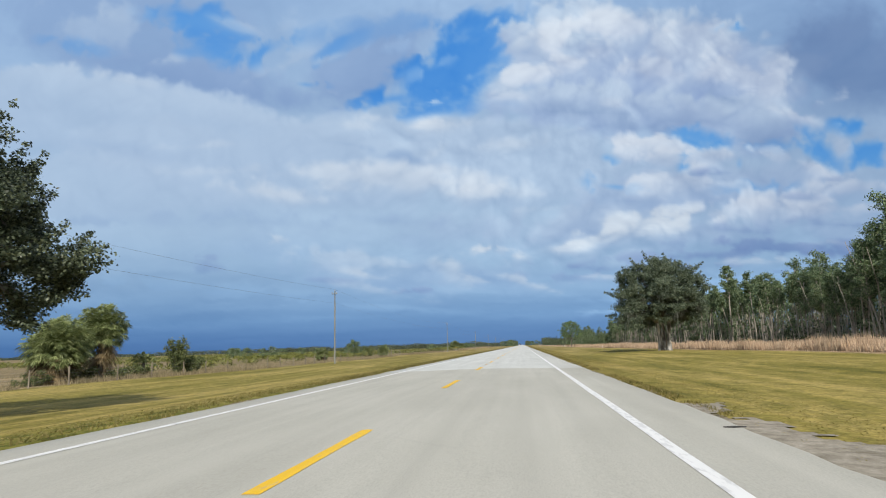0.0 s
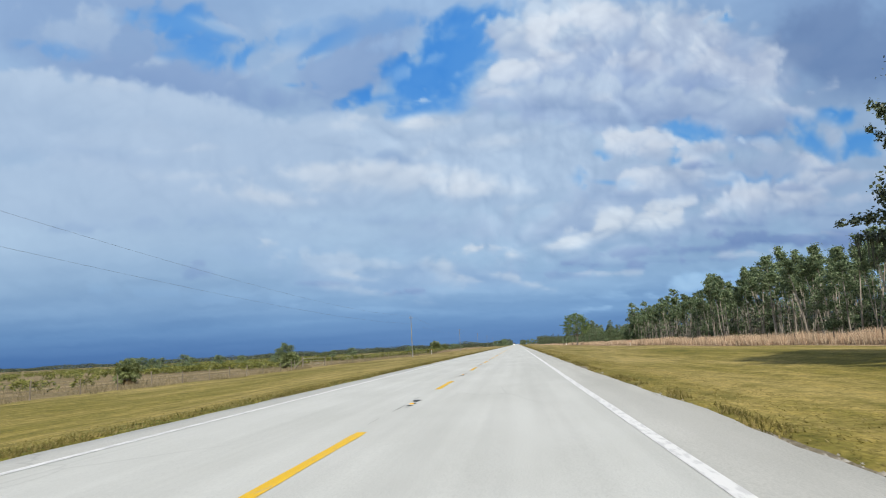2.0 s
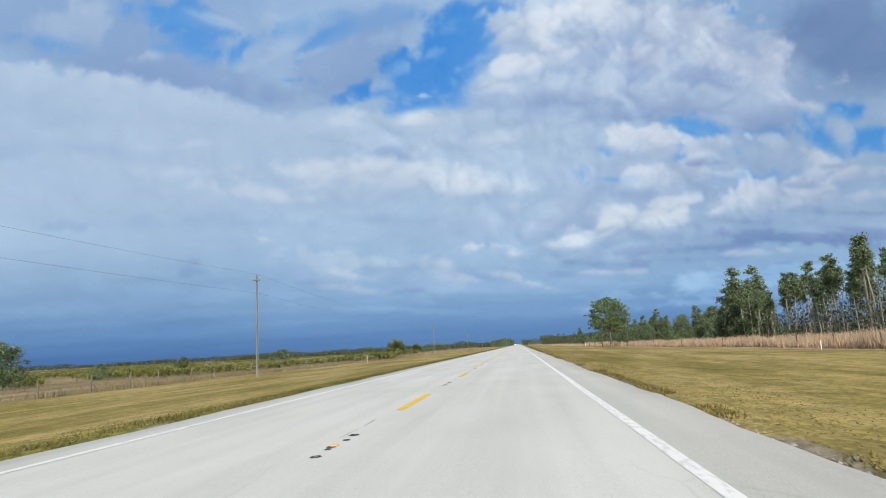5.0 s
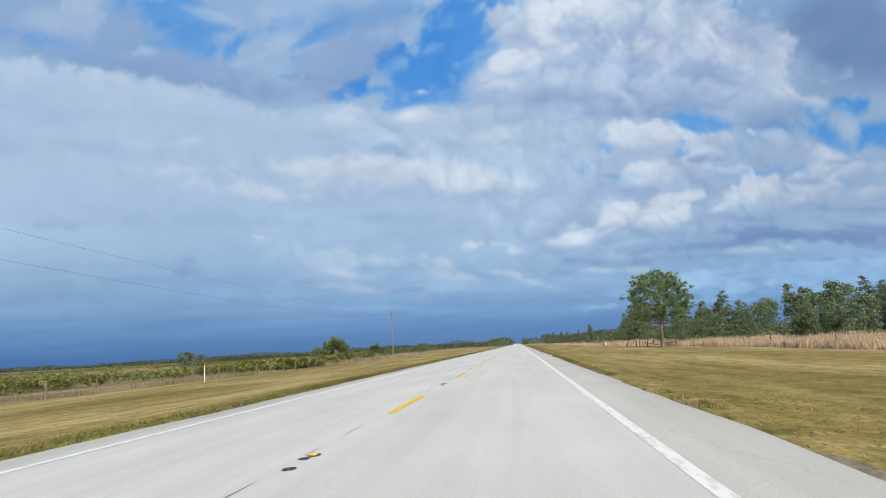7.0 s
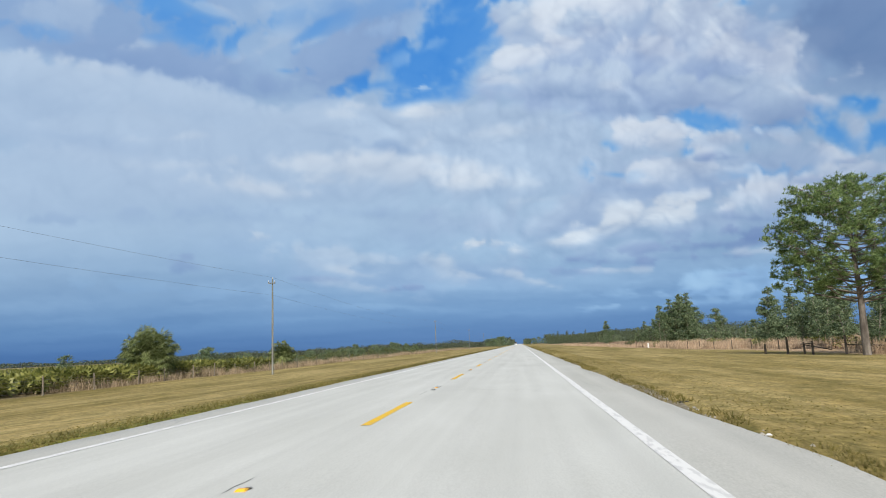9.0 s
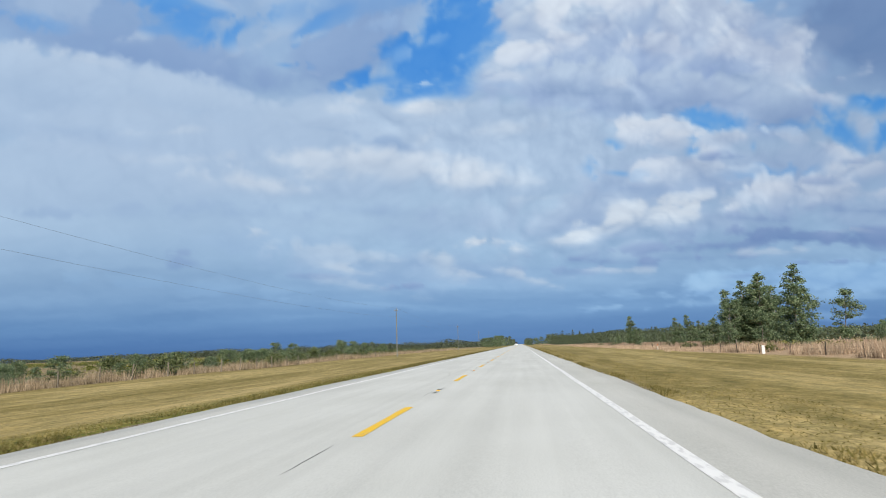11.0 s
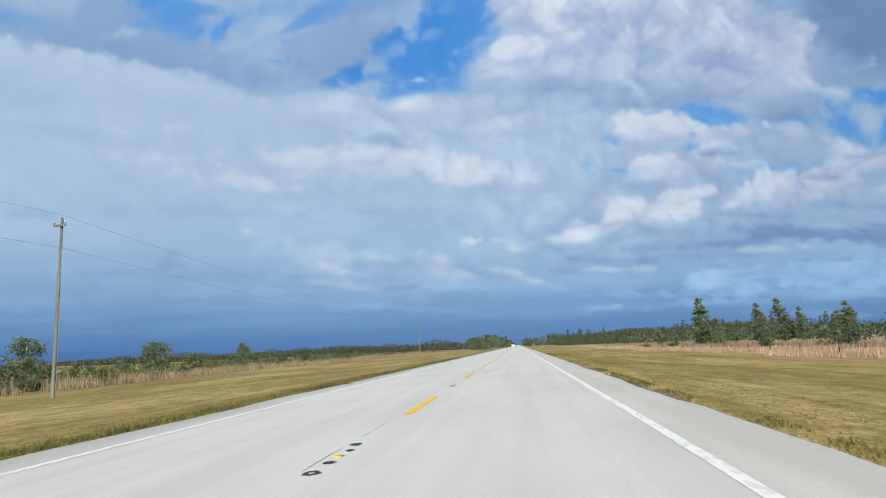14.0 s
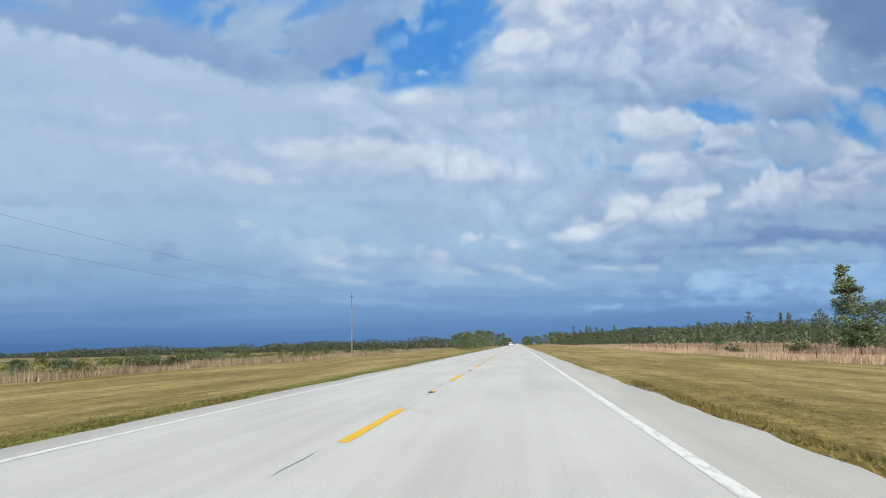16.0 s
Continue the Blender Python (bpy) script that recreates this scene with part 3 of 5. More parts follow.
EAST_BODY = [(1340, 305, 260, 62, 0, 0.85), (1120, 320, 150, 66, -6, 0.85), (1010, 395, 170, 52, -10, 0.85), (1230, 385, 200, 46, -4, 0.7), (1500, 370, 160, 50, 0, 0.6), (800, 400, 170, 40, 0, 0.45)]
LOW_BODY = [(640, 492, 170, 38, 5, 0.65), (830, 482, 160, 32, 4, 0.65), (1100, 452, 170, 28, -4, 0.6), (450, 440, 160, 40, 4, 0.35)]
BLUE, CLEAR = (84, 147, 216), (158, 193, 226)
WHITE, PALE, GREY, SLATE = (209, 217, 229), (183, 200, 221), (138, 164, 200), (114, 145, 187)


def build_sky():
    u, v = np.meshgrid(np.arange(-330, 1900, 3.3), np.arange(-230, 720, 3.3))
    a, b = (u - 784) / 1132.0, (441 - v) / 1132.0
    m = sight(2.33, 217.2, 6.094, 8.727, -3.678)
    way = np.stack([a, b, -np.ones_like(a)], -1)
    way /= np.linalg.norm(way, axis=-1)[..., None]
    way = way @ np.array(m.to_3x3()).T
    pts = np.array([2.3, 217.2, EYE_Z]) + 4650.0 * way
    u = u - 7
    e = 609 + (917 - u) * 0.0643 - v                         # height above the horizon on the map
    up = np.clip(e, 0, 900)
    low_e = np.minimum(up, 270)
    q = np.log(1 + 0.17 * low_e / 12) / 0.17 + (up - low_e) / 58.0   # the deck flattens towards the horizon
    warp = fbm(u / 180.0 + 5, q * 0.36 + 3, 40, 4) - 0.5
    heads = fbm(u / 84.0 + 1.2 * warp + 9, q * 0.74 + 0.8 * warp + 4, 80, 4, 0.52, True)
    heads = heads - heads.mean()
    fine = fbm(u / 30.0 + warp + 40, q * 2.1 + warp + 31, 60, 3, 0.55) - 0.5
    torn = fbm(u / 48.0 + 0.8 * warp + 14, q * 1.3 + 0.8 * warp + 21, 50, 4, 0.56) - 0.5
    streak = fbm(u / 230.0 + 3, q * 1.6 + fine * 0.8 + 8, 70, 5) - 0.5
    big = fbm(u / 300.0 + warp * 0.6 + 11, q * 0.25 + warp * 0.5 + 7, 30, 5) - 0.5
    low = np.clip(1 - e / 170, 0, 1)
    rag = 62 * torn + 40 * heads + 26 * fine                 # how far an edge wanders
    rag = rag * np.interp(e, [0, 90, 260], [0.2, 0.5, 1.0])
    busy = np.clip((u - 250) / 700, 0.25, 1)                 # smooth sheets to the west, broken heaps to the east
    level = [-60, 0, 25, 60, 100, 150, 230, 320, 430, 560, 800]
    col = np.stack([np.interp(e, level, [82, 88, 98, 116, 138, 155, 168, 171, 165, 155, 145]),
                    np.interp(e, level, [117, 124, 136, 154, 172, 185, 193, 194, 190, 183, 174]),
                    np.interp(e, level, [167, 173, 184, 197, 208, 215, 219, 219, 218, 216, 212])], -1)
    tint = np.array([1.05, 1.0, 0.8])
    left = np.clip((700 - u) / 700, 0, 1)
    col -= (left * np.clip(1 - abs(e - 10) / 70, 0, 1) * 18 + left * np.clip(1 - abs(e - 130) / 120, 0, 1) * 21)[..., None] * tint
    col += (streak * (9 + 17 * np.clip(1 - abs(e - 100) / 110, 0, 1)) + big * 26 * (1 - low))[..., None] * tint

    def lay(masses, top, base, crisp, wander=1.0, sag=2.0, grow=0.2):
        """Lay masses over what is there: crisp at the crown, soft below, from one colour at the top to another at the base."""
        top, base = np.array(top, float), np.array(base, float)
        for cx, cy, rx, ry, tilt, amount in masses:
            near = (abs(u[0] - cx) < rx * 1.25 + ry + 70, abs(v[:, 0] - cy) < ry * 1.25 + 0.35 * rx + 70)
            if not near[0].any() or not near[1].any():
                continue
            w = np.s_[near[1].argmax():len(near[1]) - near[1][::-1].argmax(), near[0].argmax():len(near[0]) - near[0][::-1].argmax()]
            c, s = math.cos(radians(tilt)), math.sin(radians(tilt))
            du, dv = u[w] - cx, v[w] - cy
            x, y = (du * c + dv * s) / rx, (dv * c - du * s) / ry
            size = min(rx, ry)
            reach = 0.6 * size
            d = (1 - np.sqrt(x * x + y * y)) * size + grow * size + reach * np.tanh(rag[w] * wander / reach)
            soft = min(crisp, size * 1.3) * (1 + sag * np.clip(y + 0.1, 0, 1))
            k = np.clip(d / soft, 0, 1)
            k = k * k * (3 - 2 * k) * np.clip(amount, 0, 1)
            t = np.clip(0.42 + 0.5 * y - (0.9 * heads[w] + 0.2 * fine[w]) * busy[w], 0, 1)[..., None]
            col[w] += (top * (1 - t) + base * t - col[w]) * k[..., None]

    mid = tuple((np.array(PALE) + GREY) / 2)
    lay(HIGH_SHADE, (144, 169, 206), (124, 152, 195), 44, 0.8, 0.2, 0.4)
    lay(HIGH_GAPS, BLUE, (104, 160, 219), 40, 1.0, 0, 0.5)
    lay(HIGH_PALE, PALE, mid, 34, 1.3)
    lay(DECK, (180, 199, 222), (163, 186, 214), 20, 0.55)
    lay(MAIN_GAP, (68, 137, 213), (92, 153, 219), 42, 1.0, 0, 0.45)
    lay(GAP_WISPS, (178, 201, 228), (150, 184, 224), 16, 0.9, 0.5)
    lay(TOWER_BODY, PALE, (150, 172, 210), 22, 1.1)
    lay(TOWER_SHADE, (126, 151, 189), (108, 136, 178), 64, 1.0)
    lay(EAST_BODY, (172, 191, 216), (152, 176, 210), 40, 1.0, 1.0)
    lay(EAST_GAPS, (88, 154, 220), (108, 166, 222), 26, 1.0, 0, 0.35)
    lay(TOWER_HEADS, WHITE, (176, 191, 217), 24, 1.1, 2.2)
    lay(EAST_HEADS, WHITE, (160, 182, 212), 16, 0.9, 2.6, 0.32)
    lay(EAST_SHADE, (136, 158, 198), SLATE, 16, 0.8)
    lay(MID_SHADE, (150, 175, 208), GREY, 34, 0.7, 0.5)
    lay(MID_HEADS, (207, 216, 228), (176, 195, 218), 26, 0.55, 2.0)
    lay(LOW_BODY, (165, 189, 216), (135, 166, 206), 26, 0.9, 1.0)
    lay(CLEAR_BANDS, CLEAR, (140, 178, 219), 16, 1.0, 0)
    lay(LOW_SHADE, (134, 156, 197), (108, 137, 184), 12, 0.9, 0.4)
    lay(LOW_HEADS, (204, 214, 226), (158, 183, 213), 20, 1.1, 2.4, 0.45)
    col -= (np.clip((u - 1050) / 450, 0, 1) * np.clip(e / 220, 0, 1) * 13)[..., None] * tint   # the upper sky is painted darker towards the east
    lit = np.clip((col[..., 0] - 118) / 60, 0, 1) * np.clip(e / 150, 0.25, 1)
    slope = heads - np.roll(np.roll(heads, 3, 0), -2, 1)
    col += ((heads * 26 + fine * 8 + slope * 22) * lit * busy)[..., None] * np.array([1.02, 1.0, 0.85])
    s = np.clip(col * np.array([0.985, 0.998, 1.008]), 20, 245) / 255
    lin = np.where(s <= 0.04045, s / 12.92, ((s + 0.055) / 1.055) ** 2.4)
    ny, nx = u.shape
    i, j = np.meshgrid(np.arange(ny - 1), np.arange(nx - 1), indexing="ij")
    quads = np.stack([i * nx + j, (i + 1) * nx + j, (i + 1) * nx + j + 1, i * nx + j + 1], -1).reshape(-1, 4)
    m = bpy.data.materials.new("cloudy_sky")
    m.use_nodes = True
    ns, ls = m.node_tree.nodes, m.node_tree.links
    ns.clear()
    o, em, at = ns.new("ShaderNodeOutputMaterial"), ns.new("ShaderNodeEmission"), ns.new("ShaderNodeAttribute")
    at.attribute_name = "cloud"
    ls.new(at.outputs["Color"], em.inputs[0])
    ls.new(em.outputs[0], o.inputs[0])
    m.cycles.emission_sampling = "NONE"
    me = mesh_of("sky_backdrop", pts.reshape(-1, 3), quads, m, True)
    tones = me.attributes.new("cloud", "FLOAT_COLOR", "POINT")
    tones.data.foreach_set("color", np.concatenate([lin.reshape(-1, 3), np.ones((lin[..., 0].size, 1))], 1).astype(np.float32).ravel())
    tagged(new("backdrop", me), "broken grey and white cloud with blue gaps over a slate-blue horizon", "sky", kind="structure")


build_sky()


def gz(x, y):
    return float(ground_z(np.float64(x), np.float64(y)))


# ---- trees ----
def limb(g, start, way, length, r0, r1, bend=0.18, steps=6):
    """A wandering, tapering branch: its points and radii."""
    p, d = [np.array(start, float)], np.array(way, float)
    d /= np.linalg.norm(d)
    for _ in range(steps):
        d = d + g.normal(size=3) * bend + np.array([0, 0, 0.03])
        d /= np.linalg.norm(d)
        p.append(p[-1] + d * length / steps)
    return np.array(p), np.linspace(r0, r1, steps + 1)


def moss_strands(name, tips, g, parent):
    """Hanging grey moss: tapering bunches of thin strands under the limbs."""
    c = np.repeat(np.asarray(tips), 26, 0) + g.normal(size=(len(tips) * 26, 3)) * [0.22, 0.22, 0.12]
    n = len(c)
    side = g.normal(size=(n, 3)) * [1, 1, 0.1]
    side *= 0.022 / np.linalg.norm(side, axis=1)[:, None]
    drop = np.stack([g.normal(size=n) * 0.06, g.normal(size=n) * 0.06, -g.uniform(0.35, 1.5, n)], 1)
    v = np.stack([c - side, c + side, c + drop], 1).reshape(-1, 3)
    return under(name, mesh_of(name, v, np.arange(3 * n).reshape(-1, 3), M_MOSS), parent, "hanging grey moss")


def live_oak(name, x, y, label, seed, height, radius, girth, leaves, leaf, low=0.43, boughs=15, moss=0, foliage=None):
    """A broad oak: stout stems splitting from the ground, spreading limbs, and a crown of separate leafy boughs with gaps between."""
    g = np.random.default_rng(seed)
    tree = thing(name, x, y, gz(x, y), label, "tree")
    wood, twigs, lobes, tips = [], [], [], []
    stems = []
    for k, (sx, sy, lean) in enumerate(((-0.66, 0.1, -0.07), (0.70, -0.1, 0.06), (0.05, 0.6, -0.02))):
        foot = np.array([sx, sy, 0]) * girth * 1.9
        h = height * g.uniform(0.30, 0.36)
        p = np.array([foot + [0, 0, -0.3], foot * 0.96 + [0, 0, 0.2], foot * 0.86 + [lean * 0.6, 0, h * 0.4], foot * 0.8 + [lean * 2.0, 0.1 * sy, h * 0.75], foot * 0.8 + [lean * 4.5, 0.3 * sy, h]])
        wood.append(tube(p, [girth * 1.05, girth * 0.74, girth * 0.60, girth * 0.55, girth * 0.48], 11))
        stems.append(p[-1])
    mid = height * 0.52
    for k in range(boughs):
        a = 2.4 * k + g.uniform(-0.35, 0.35)
        t = math.acos(1 - (k + 0.5) / boughs * 1.45)
        reach = g.uniform(0.70, 0.90)
        end = np.array([math.cos(a) * math.sin(t) * radius * reach, math.sin(a) * math.sin(t) * radius * reach, mid + math.cos(t) * (height - mid) * reach])
        end[2] = max(end[2], height * low * (0.9 if k % 2 else 1.25))
        root = stems[int(np.argmin([np.linalg.norm(q[:2] - end[:2]) for q in stems]))] if k % 4 else stems[k // 4 % 3]
        s = np.linspace(0, 1, 8)[:, None]
        q = root + (end - root) * s + np.array([0, 0, 1.0]) * np.sin(s * np.pi) * g.uniform(0.1, 0.7) + g.normal(size=(8, 3)) * 0.16 * s
        twigs.append(tube(q, np.linspace(girth * 0.40, girth * 0.07, 8), 7))
        for m in range(11):
            c = end + g.normal(size=3) * radius * np.array([0.15, 0.15, 0.125])
            c[2] = max(c[2], height * low * 0.8)
            w = radius * g.uniform(0.085, 0.16)
            lobes.append((*c, w * 1.12, w * 1.12, w * 0.92))
            if m % 3 == 0:
                twigs.append(tube(np.array([q[5], (q[5] + c) / 2 + [0, 0, 0.12], c]), [girth * 0.10, girth * 0.06, girth * 0.03], 5))
        out = end - np.array([0, 0, height * 0.42])
        out /= np.linalg.norm(out)
        for m in range(5):
            way = out + g.normal(size=3) * 0.45 + [0, 0, 0.25]
            o = end + g.normal(size=3) * radius * 0.13
            o[2] = max(o[2], height * low)
            for step in range(4):
                w = radius * (0.075 - 0.012 * step)
                lobes.append((*(o + way * radius * 0.048 * (step + 1)), w, w, w))
        for m in (4, 6):
            c, w = q[m] + g.normal(size=3) * 0.4, radius * g.uniform(0.09, 0.14)
            c[2] = max(c[2], height * low)
            lobes.append((*c, w, w, w * 0.7))
        for m in (3, 4, 5, 6):
            tips.append(q[m] + [0, 0, -0.05])
    under("trunk", mesh_of("trunk", *joined(wood), M_OAK_BARK, True), tree, "pale grey furrowed trunk of three stout stems")
    for twig in twigs[:boughs * 2]:
        under("limb", mesh_of("limb", *twig, M_BARK, True), tree)
    under("branchwork", mesh_of("branchwork", *joined(twigs[boughs * 2:]), M_BARK, True), tree)["kind"] = "stuff"
    c, d = lobes_cloud(lobes, leaves, g, 0.35, 0.3)
    under("crown", mesh_of("crown", *cards(c, leaf, g, 0.35, 1.7, d), foliage or M_OAK_AND_SHADED), tree, "dense dark grey-green small leaves")
    if moss:
        pick = g.choice(len(tips), moss, True)
        low_lobes = np.array([q[:3] for q in lobes if q[2] < height * 0.62])
        moss_strands("moss", np.concatenate([np.array(tips)[pick], low_lobes[g.choice(len(low_lobes), moss)]]), g, tree)["kind"] = "stuff"
    return tree


M_OAK_BARK = two_tone("pale_oak_bark", (0.07, 0.063, 0.055), (0.44, 0.42, 0.38), 2.9, 0.95, (1, 1, 0.35), 1.0, 0.11)
M_OAK_GREY = leaf_material("grey_oak_leaves", (0.045, 0.066, 0.046), (0.118, 0.152, 0.100), (0.28, 0.325, 0.225), 0.28, 0.4)
live_oak("oak_tree", 19.0, 68.5, "broad live oak with pale grey forked trunk and hanging moss", 3, 10.9, 5.1, 0.40, 165000, 0.086, 0.33, 28, 60, M_OAK_GREY)
live_oak("oak_tree", -14.3, 3.8, "leafy live oak overhanging the road verge", 8, 8.2, 4.0, 0.32, 130000, 0.062, 0.40, 24)


def slash_pine(x, y, height, spread, seed):
    """A tall round-headed pine: straight trunk, upswept limbs, and flat pads of needles making a dome with gaps."""
    g = np.random.default_rng(seed)
    tree = thing("pine_tree", x, y, gz(x, y), "tall round-crowned pine with a bare straight trunk by the fence", "tree")
    p, r = limb(g, (0, 0, -0.2), (0, 0, 1), height * 0.93, 0.27, 0.05, 0.022, 14)
    under("trunk", mesh_of("trunk", *tube(p, r, 10), M_PINE_BARK, True), tree, "brown scaly bark")
    wood, pads = [], []
    centre, rise = height * 0.60, height * 0.41
    for k in range(90):
        a = 2.39996 * k + g.uniform(-0.3, 0.3)
        c = 1.0 - 1.55 * (k + 0.5) / 90
        ring = math.sqrt(max(0.0, 1 - c * c)) if c > 0 else math.sqrt(max(0.2, 1 - 0.8 * c * c))
        reach = g.uniform(0.82, 0.98)
        end = np.array([math.cos(a) * ring * spread * reach, math.sin(a) * ring * spread * reach, centre + c * rise * reach])
        t = np.clip((end[2] - 0.12 * np.linalg.norm(end[:2])) / (height * 0.93) - 0.06, 0.32, 0.95)
        i = min(int(t * 14), 13)
        o = p[i] + (p[i + 1] - p[i]) * (t * 14 - i)
        s = np.linspace(0, 1, 7)[:, None]
        q = o + (end - o) * s + np.array([0, 0, -0.5]) * np.sin(s * np.pi) * g.uniform(0.2, 1.0) + g.normal(size=(7, 3)) * 0.10 * s
        wood.append(tube(q, np.linspace(0.075 * (1.25 - t), 0.018, 7), 5))
        for m, wide in ((6, 0.9), (5, 1.0), (4, 0.85), (3, 0.6)):
            for _ in range(3 if m > 4 else 2):
                if g.random() < (0.9 if m > 4 else 0.55):
                    c0 = q[m] + g.normal(size=3) * [0.5, 0.5, 0.22]
                    wood.append(tube(np.array([q[m], (q[m] + c0) / 2 + [0, 0, 0.05], c0]), [0.022, 0.016, 0.008], 4))
                    pads.append((*c0, wide * g.uniform(0.34, 0.64), wide * g.uniform(0.34, 0.64), wide * g.uniform(0.32, 0.56)))
    under("branchwork", mesh_of("branchwork", *joined(wood), M_PINE_BARK, True), tree, "spreading grey-brown branches")["kind"] = "stuff"
    tufts, _ = lobes_cloud(pads, 11000, g, 0.25, 0.4)
    per = 15
    c = np.repeat(tufts, per, 0)
    d = g.normal(size=c.shape)
    d[:, 2] += 0.75
    d /= np.linalg.norm(d, axis=1)[:, None]
    s = np.cross(d, g.normal(size=c.shape))
    s /= np.linalg.norm(s, axis=1)[:, None]
    n = len(c)
    ln = g.uniform(0.15, 0.29, n)[:, None]
    v = np.stack([c - s * 0.017, c + s * 0.017, c + d * ln], 1).reshape(-1, 3)
    under("crown", mesh_of("crown", v, np.arange(3 * n).reshape(-1, 3), M_PINE), tree, "bright green needle tufts")


slash_pine(25.9, 312.0, 12.7, 5.5, 21)


def wood_tree(kind, seed):
    """One tree of the wood: gum (tall bare pole, airy head), spire (pointed) or round."""
    g = np.random.default_rng(seed)
    h = 13.0
    tree = thing({"gum": "plantation_tree", "airy": "plantation_tree", "spire": "evergreen_tree", "round": "broadleaf_tree", "bush": "bush"}[kind], 0, -400, 0, "", "tree")
    p, r = limb(g, (0, 0, -0.2), (g.uniform(-0.06, 0.06), g.uniform(-0.06, 0.06), 1), h * 0.97, 0.125, 0.025, 0.035, 9)
    lobes, wood = [], [tube(p, r, 5)]
    if kind == "airy":
        for k in range(3):
            wood.append(tube(*limb(g, (g.normal() * 0.5, g.normal() * 0.5, -0.2), (g.normal() * 0.1, g.normal() * 0.1, 1), h * g.uniform(0.55, 0.85), 0.06, 0.02, 0.04, 8), 5))
    low = {"gum": 0.63, "spire": 0.06,  "airy": 0.42, "round": 0.16, "bush": 0.04}[kind]
    for k in range({"gum": 26, "spire": 130,  "airy": 44, "round": 60, "bush": 46}[kind]):
        t = low + (1 - low) * g.uniform(0, 1) ** (1.0 if kind in ("gum", "round", "bush", "airy") else 1.25)
        i = min(int(t * 9), 8)
        o = p[i] + (p[i + 1] - p[i]) * (t * 9 - i)
        reach = {"gum": 0.4 + 0.75 * math.sin(math.pi * (t - 0.4) / 0.62), "airy": 0.8 + 1.1 * math.sin(math.pi * t), "spire": 2.5 * (1.02 - t) ** 0.56 * min(1.0, 0.45 + 2.0 * t) + 0.05,  "round": 2.3 * math.sin(math.pi * min(1, (t - low) / (1.02 - low) * 0.85 + 0.1)) + 0.2, "bush": 5.4 * math.sqrt(max(0.05, 1 - t * t)) + 0.3}[kind] * (g.uniform(0.72, 1.0) if kind == "spire" else g.uniform(0.6, 1.1))
        a = g.uniform(0, 2 * np.pi)
        q, rr = limb(g, o, (math.cos(a), math.sin(a), 0.9 if kind in ("gum", "airy") else 0.35), reach, 0.04, 0.012, 0.12, 2)
        wood.append(tube(q, rr, 3))
        w = {"gum": 0.50, "spire": 0.92,  "airy": 0.6, "round": 0.85, "bush": 1.5}[kind] * g.uniform(0.7, 1.35) * (1 - 0.5 * t if kind == "spire" else 1)
        lobes.append((*q[-1], w, w, w * 0.8))
        lobes.append((*q[1], w * 0.7, w * 0.7, w * 0.6))
    if kind in ("gum", "airy"):
        for k in range(4):
            t = g.uniform(0.25, 0.5)
            i = min(int(t * 9), 8)
            a = g.uniform(0, 2 * np.pi)
            q, rr = limb(g, p[i], (math.cos(a), math.sin(a), 0.6), g.uniform(0.6, 1.5), 0.022, 0.008, 0.15, 2)
            wood.append(tube(q, rr, 3))
            lobes.append((*q[-1], 0.35, 0.35, 0.3))
    under("trunk", mesh_of("trunk", *joined(wood), M_PALE_BARK, True), tree, "thin pale trunk and twigs")
    c, d = lobes_cloud(lobes, {"gum": 2300, "spire": 9000,  "airy": 5000, "round": 4000, "bush": 3200}[kind], g, 0.25, 0.2)
    under("crown", mesh_of("crown", *slips(c, {"gum": 0.19, "spire": 0.21,  "airy": 0.15, "round": 0.24, "bush": 0.40}[kind], g, 0.2, 2.2, d), M_GUM), tree)
    return tree


KINDS = {"airy": "tall slender tree with several pale stems and airy foliage", "gum": "tall thin plantation tree with pale trunk and airy dark crown", "spire": "pointed dark green evergreen beyond the dry grass", "round": "bushy dark green tree at the wood's edge", "bush": "dense rounded dark green bush in the rough grass"}
MODELS = {k: [wood_tree(k, 100 + 10 * j + len(k)) for j in range(4 if k == "gum" else 3)] for k in KINDS}
USED = set()


def plant(kind, x, y, height, group, g, wide=1.0):
    """Stand one tree of a kind at a place."""
    k = int(g.integers(len(MODELS[kind])))
    ob, s = MODELS[kind][k], height / 13.0
    m = pose(x, y, gz(x, y), 0, 0, g.uniform(0, 360)) @ Matrix.Diagonal((s * wide, s * wide, s, 1))
    if (kind, k) in USED:
        ob = copy_thing(ob, m @ Matrix.Diagonal((*(1 / q for q in ob.scale), 1)))
    else:
        USED.add((kind, k))
        ob.matrix_basis = m
    return tagged(ob, KINDS[kind], "tree", group)


g = np.random.default_rng(31)
for row in range(4):
    for y in np.arange(24 + row, 244, 2.7 if row < 2 else 4.4):
        h = np.interp(y, [20, 60, 90, 126, 160, 185, 200, 215, 246], [11.4, 12, 11, 11.8, 13.0, 11.8, 10.4, 10.4, 8.4]) * g.uniform(0.70, 1.06)
        if g.random() < 0.08:
            h *= 1.22
        x = 37.5 + 3.4 * row + g.uniform(-1.3, 1.3)
        kind = "gum" if g.random() < (0.93 if row < 2 else 0.8) else "round"
        if kind == "gum" and y < 84:
            kind = "airy"
        plant(kind, x, y + g.uniform(-1.2, 1.2), h * (0.75 if kind == "round" else 1), "plantation trees", g, 1.08)
plant("airy", 38.6, 57.5, 15.8, "plantation trees", g, 1.1)
plant("airy", 39.6, 54.5, 14.6, "plantation trees", g, 1.0)
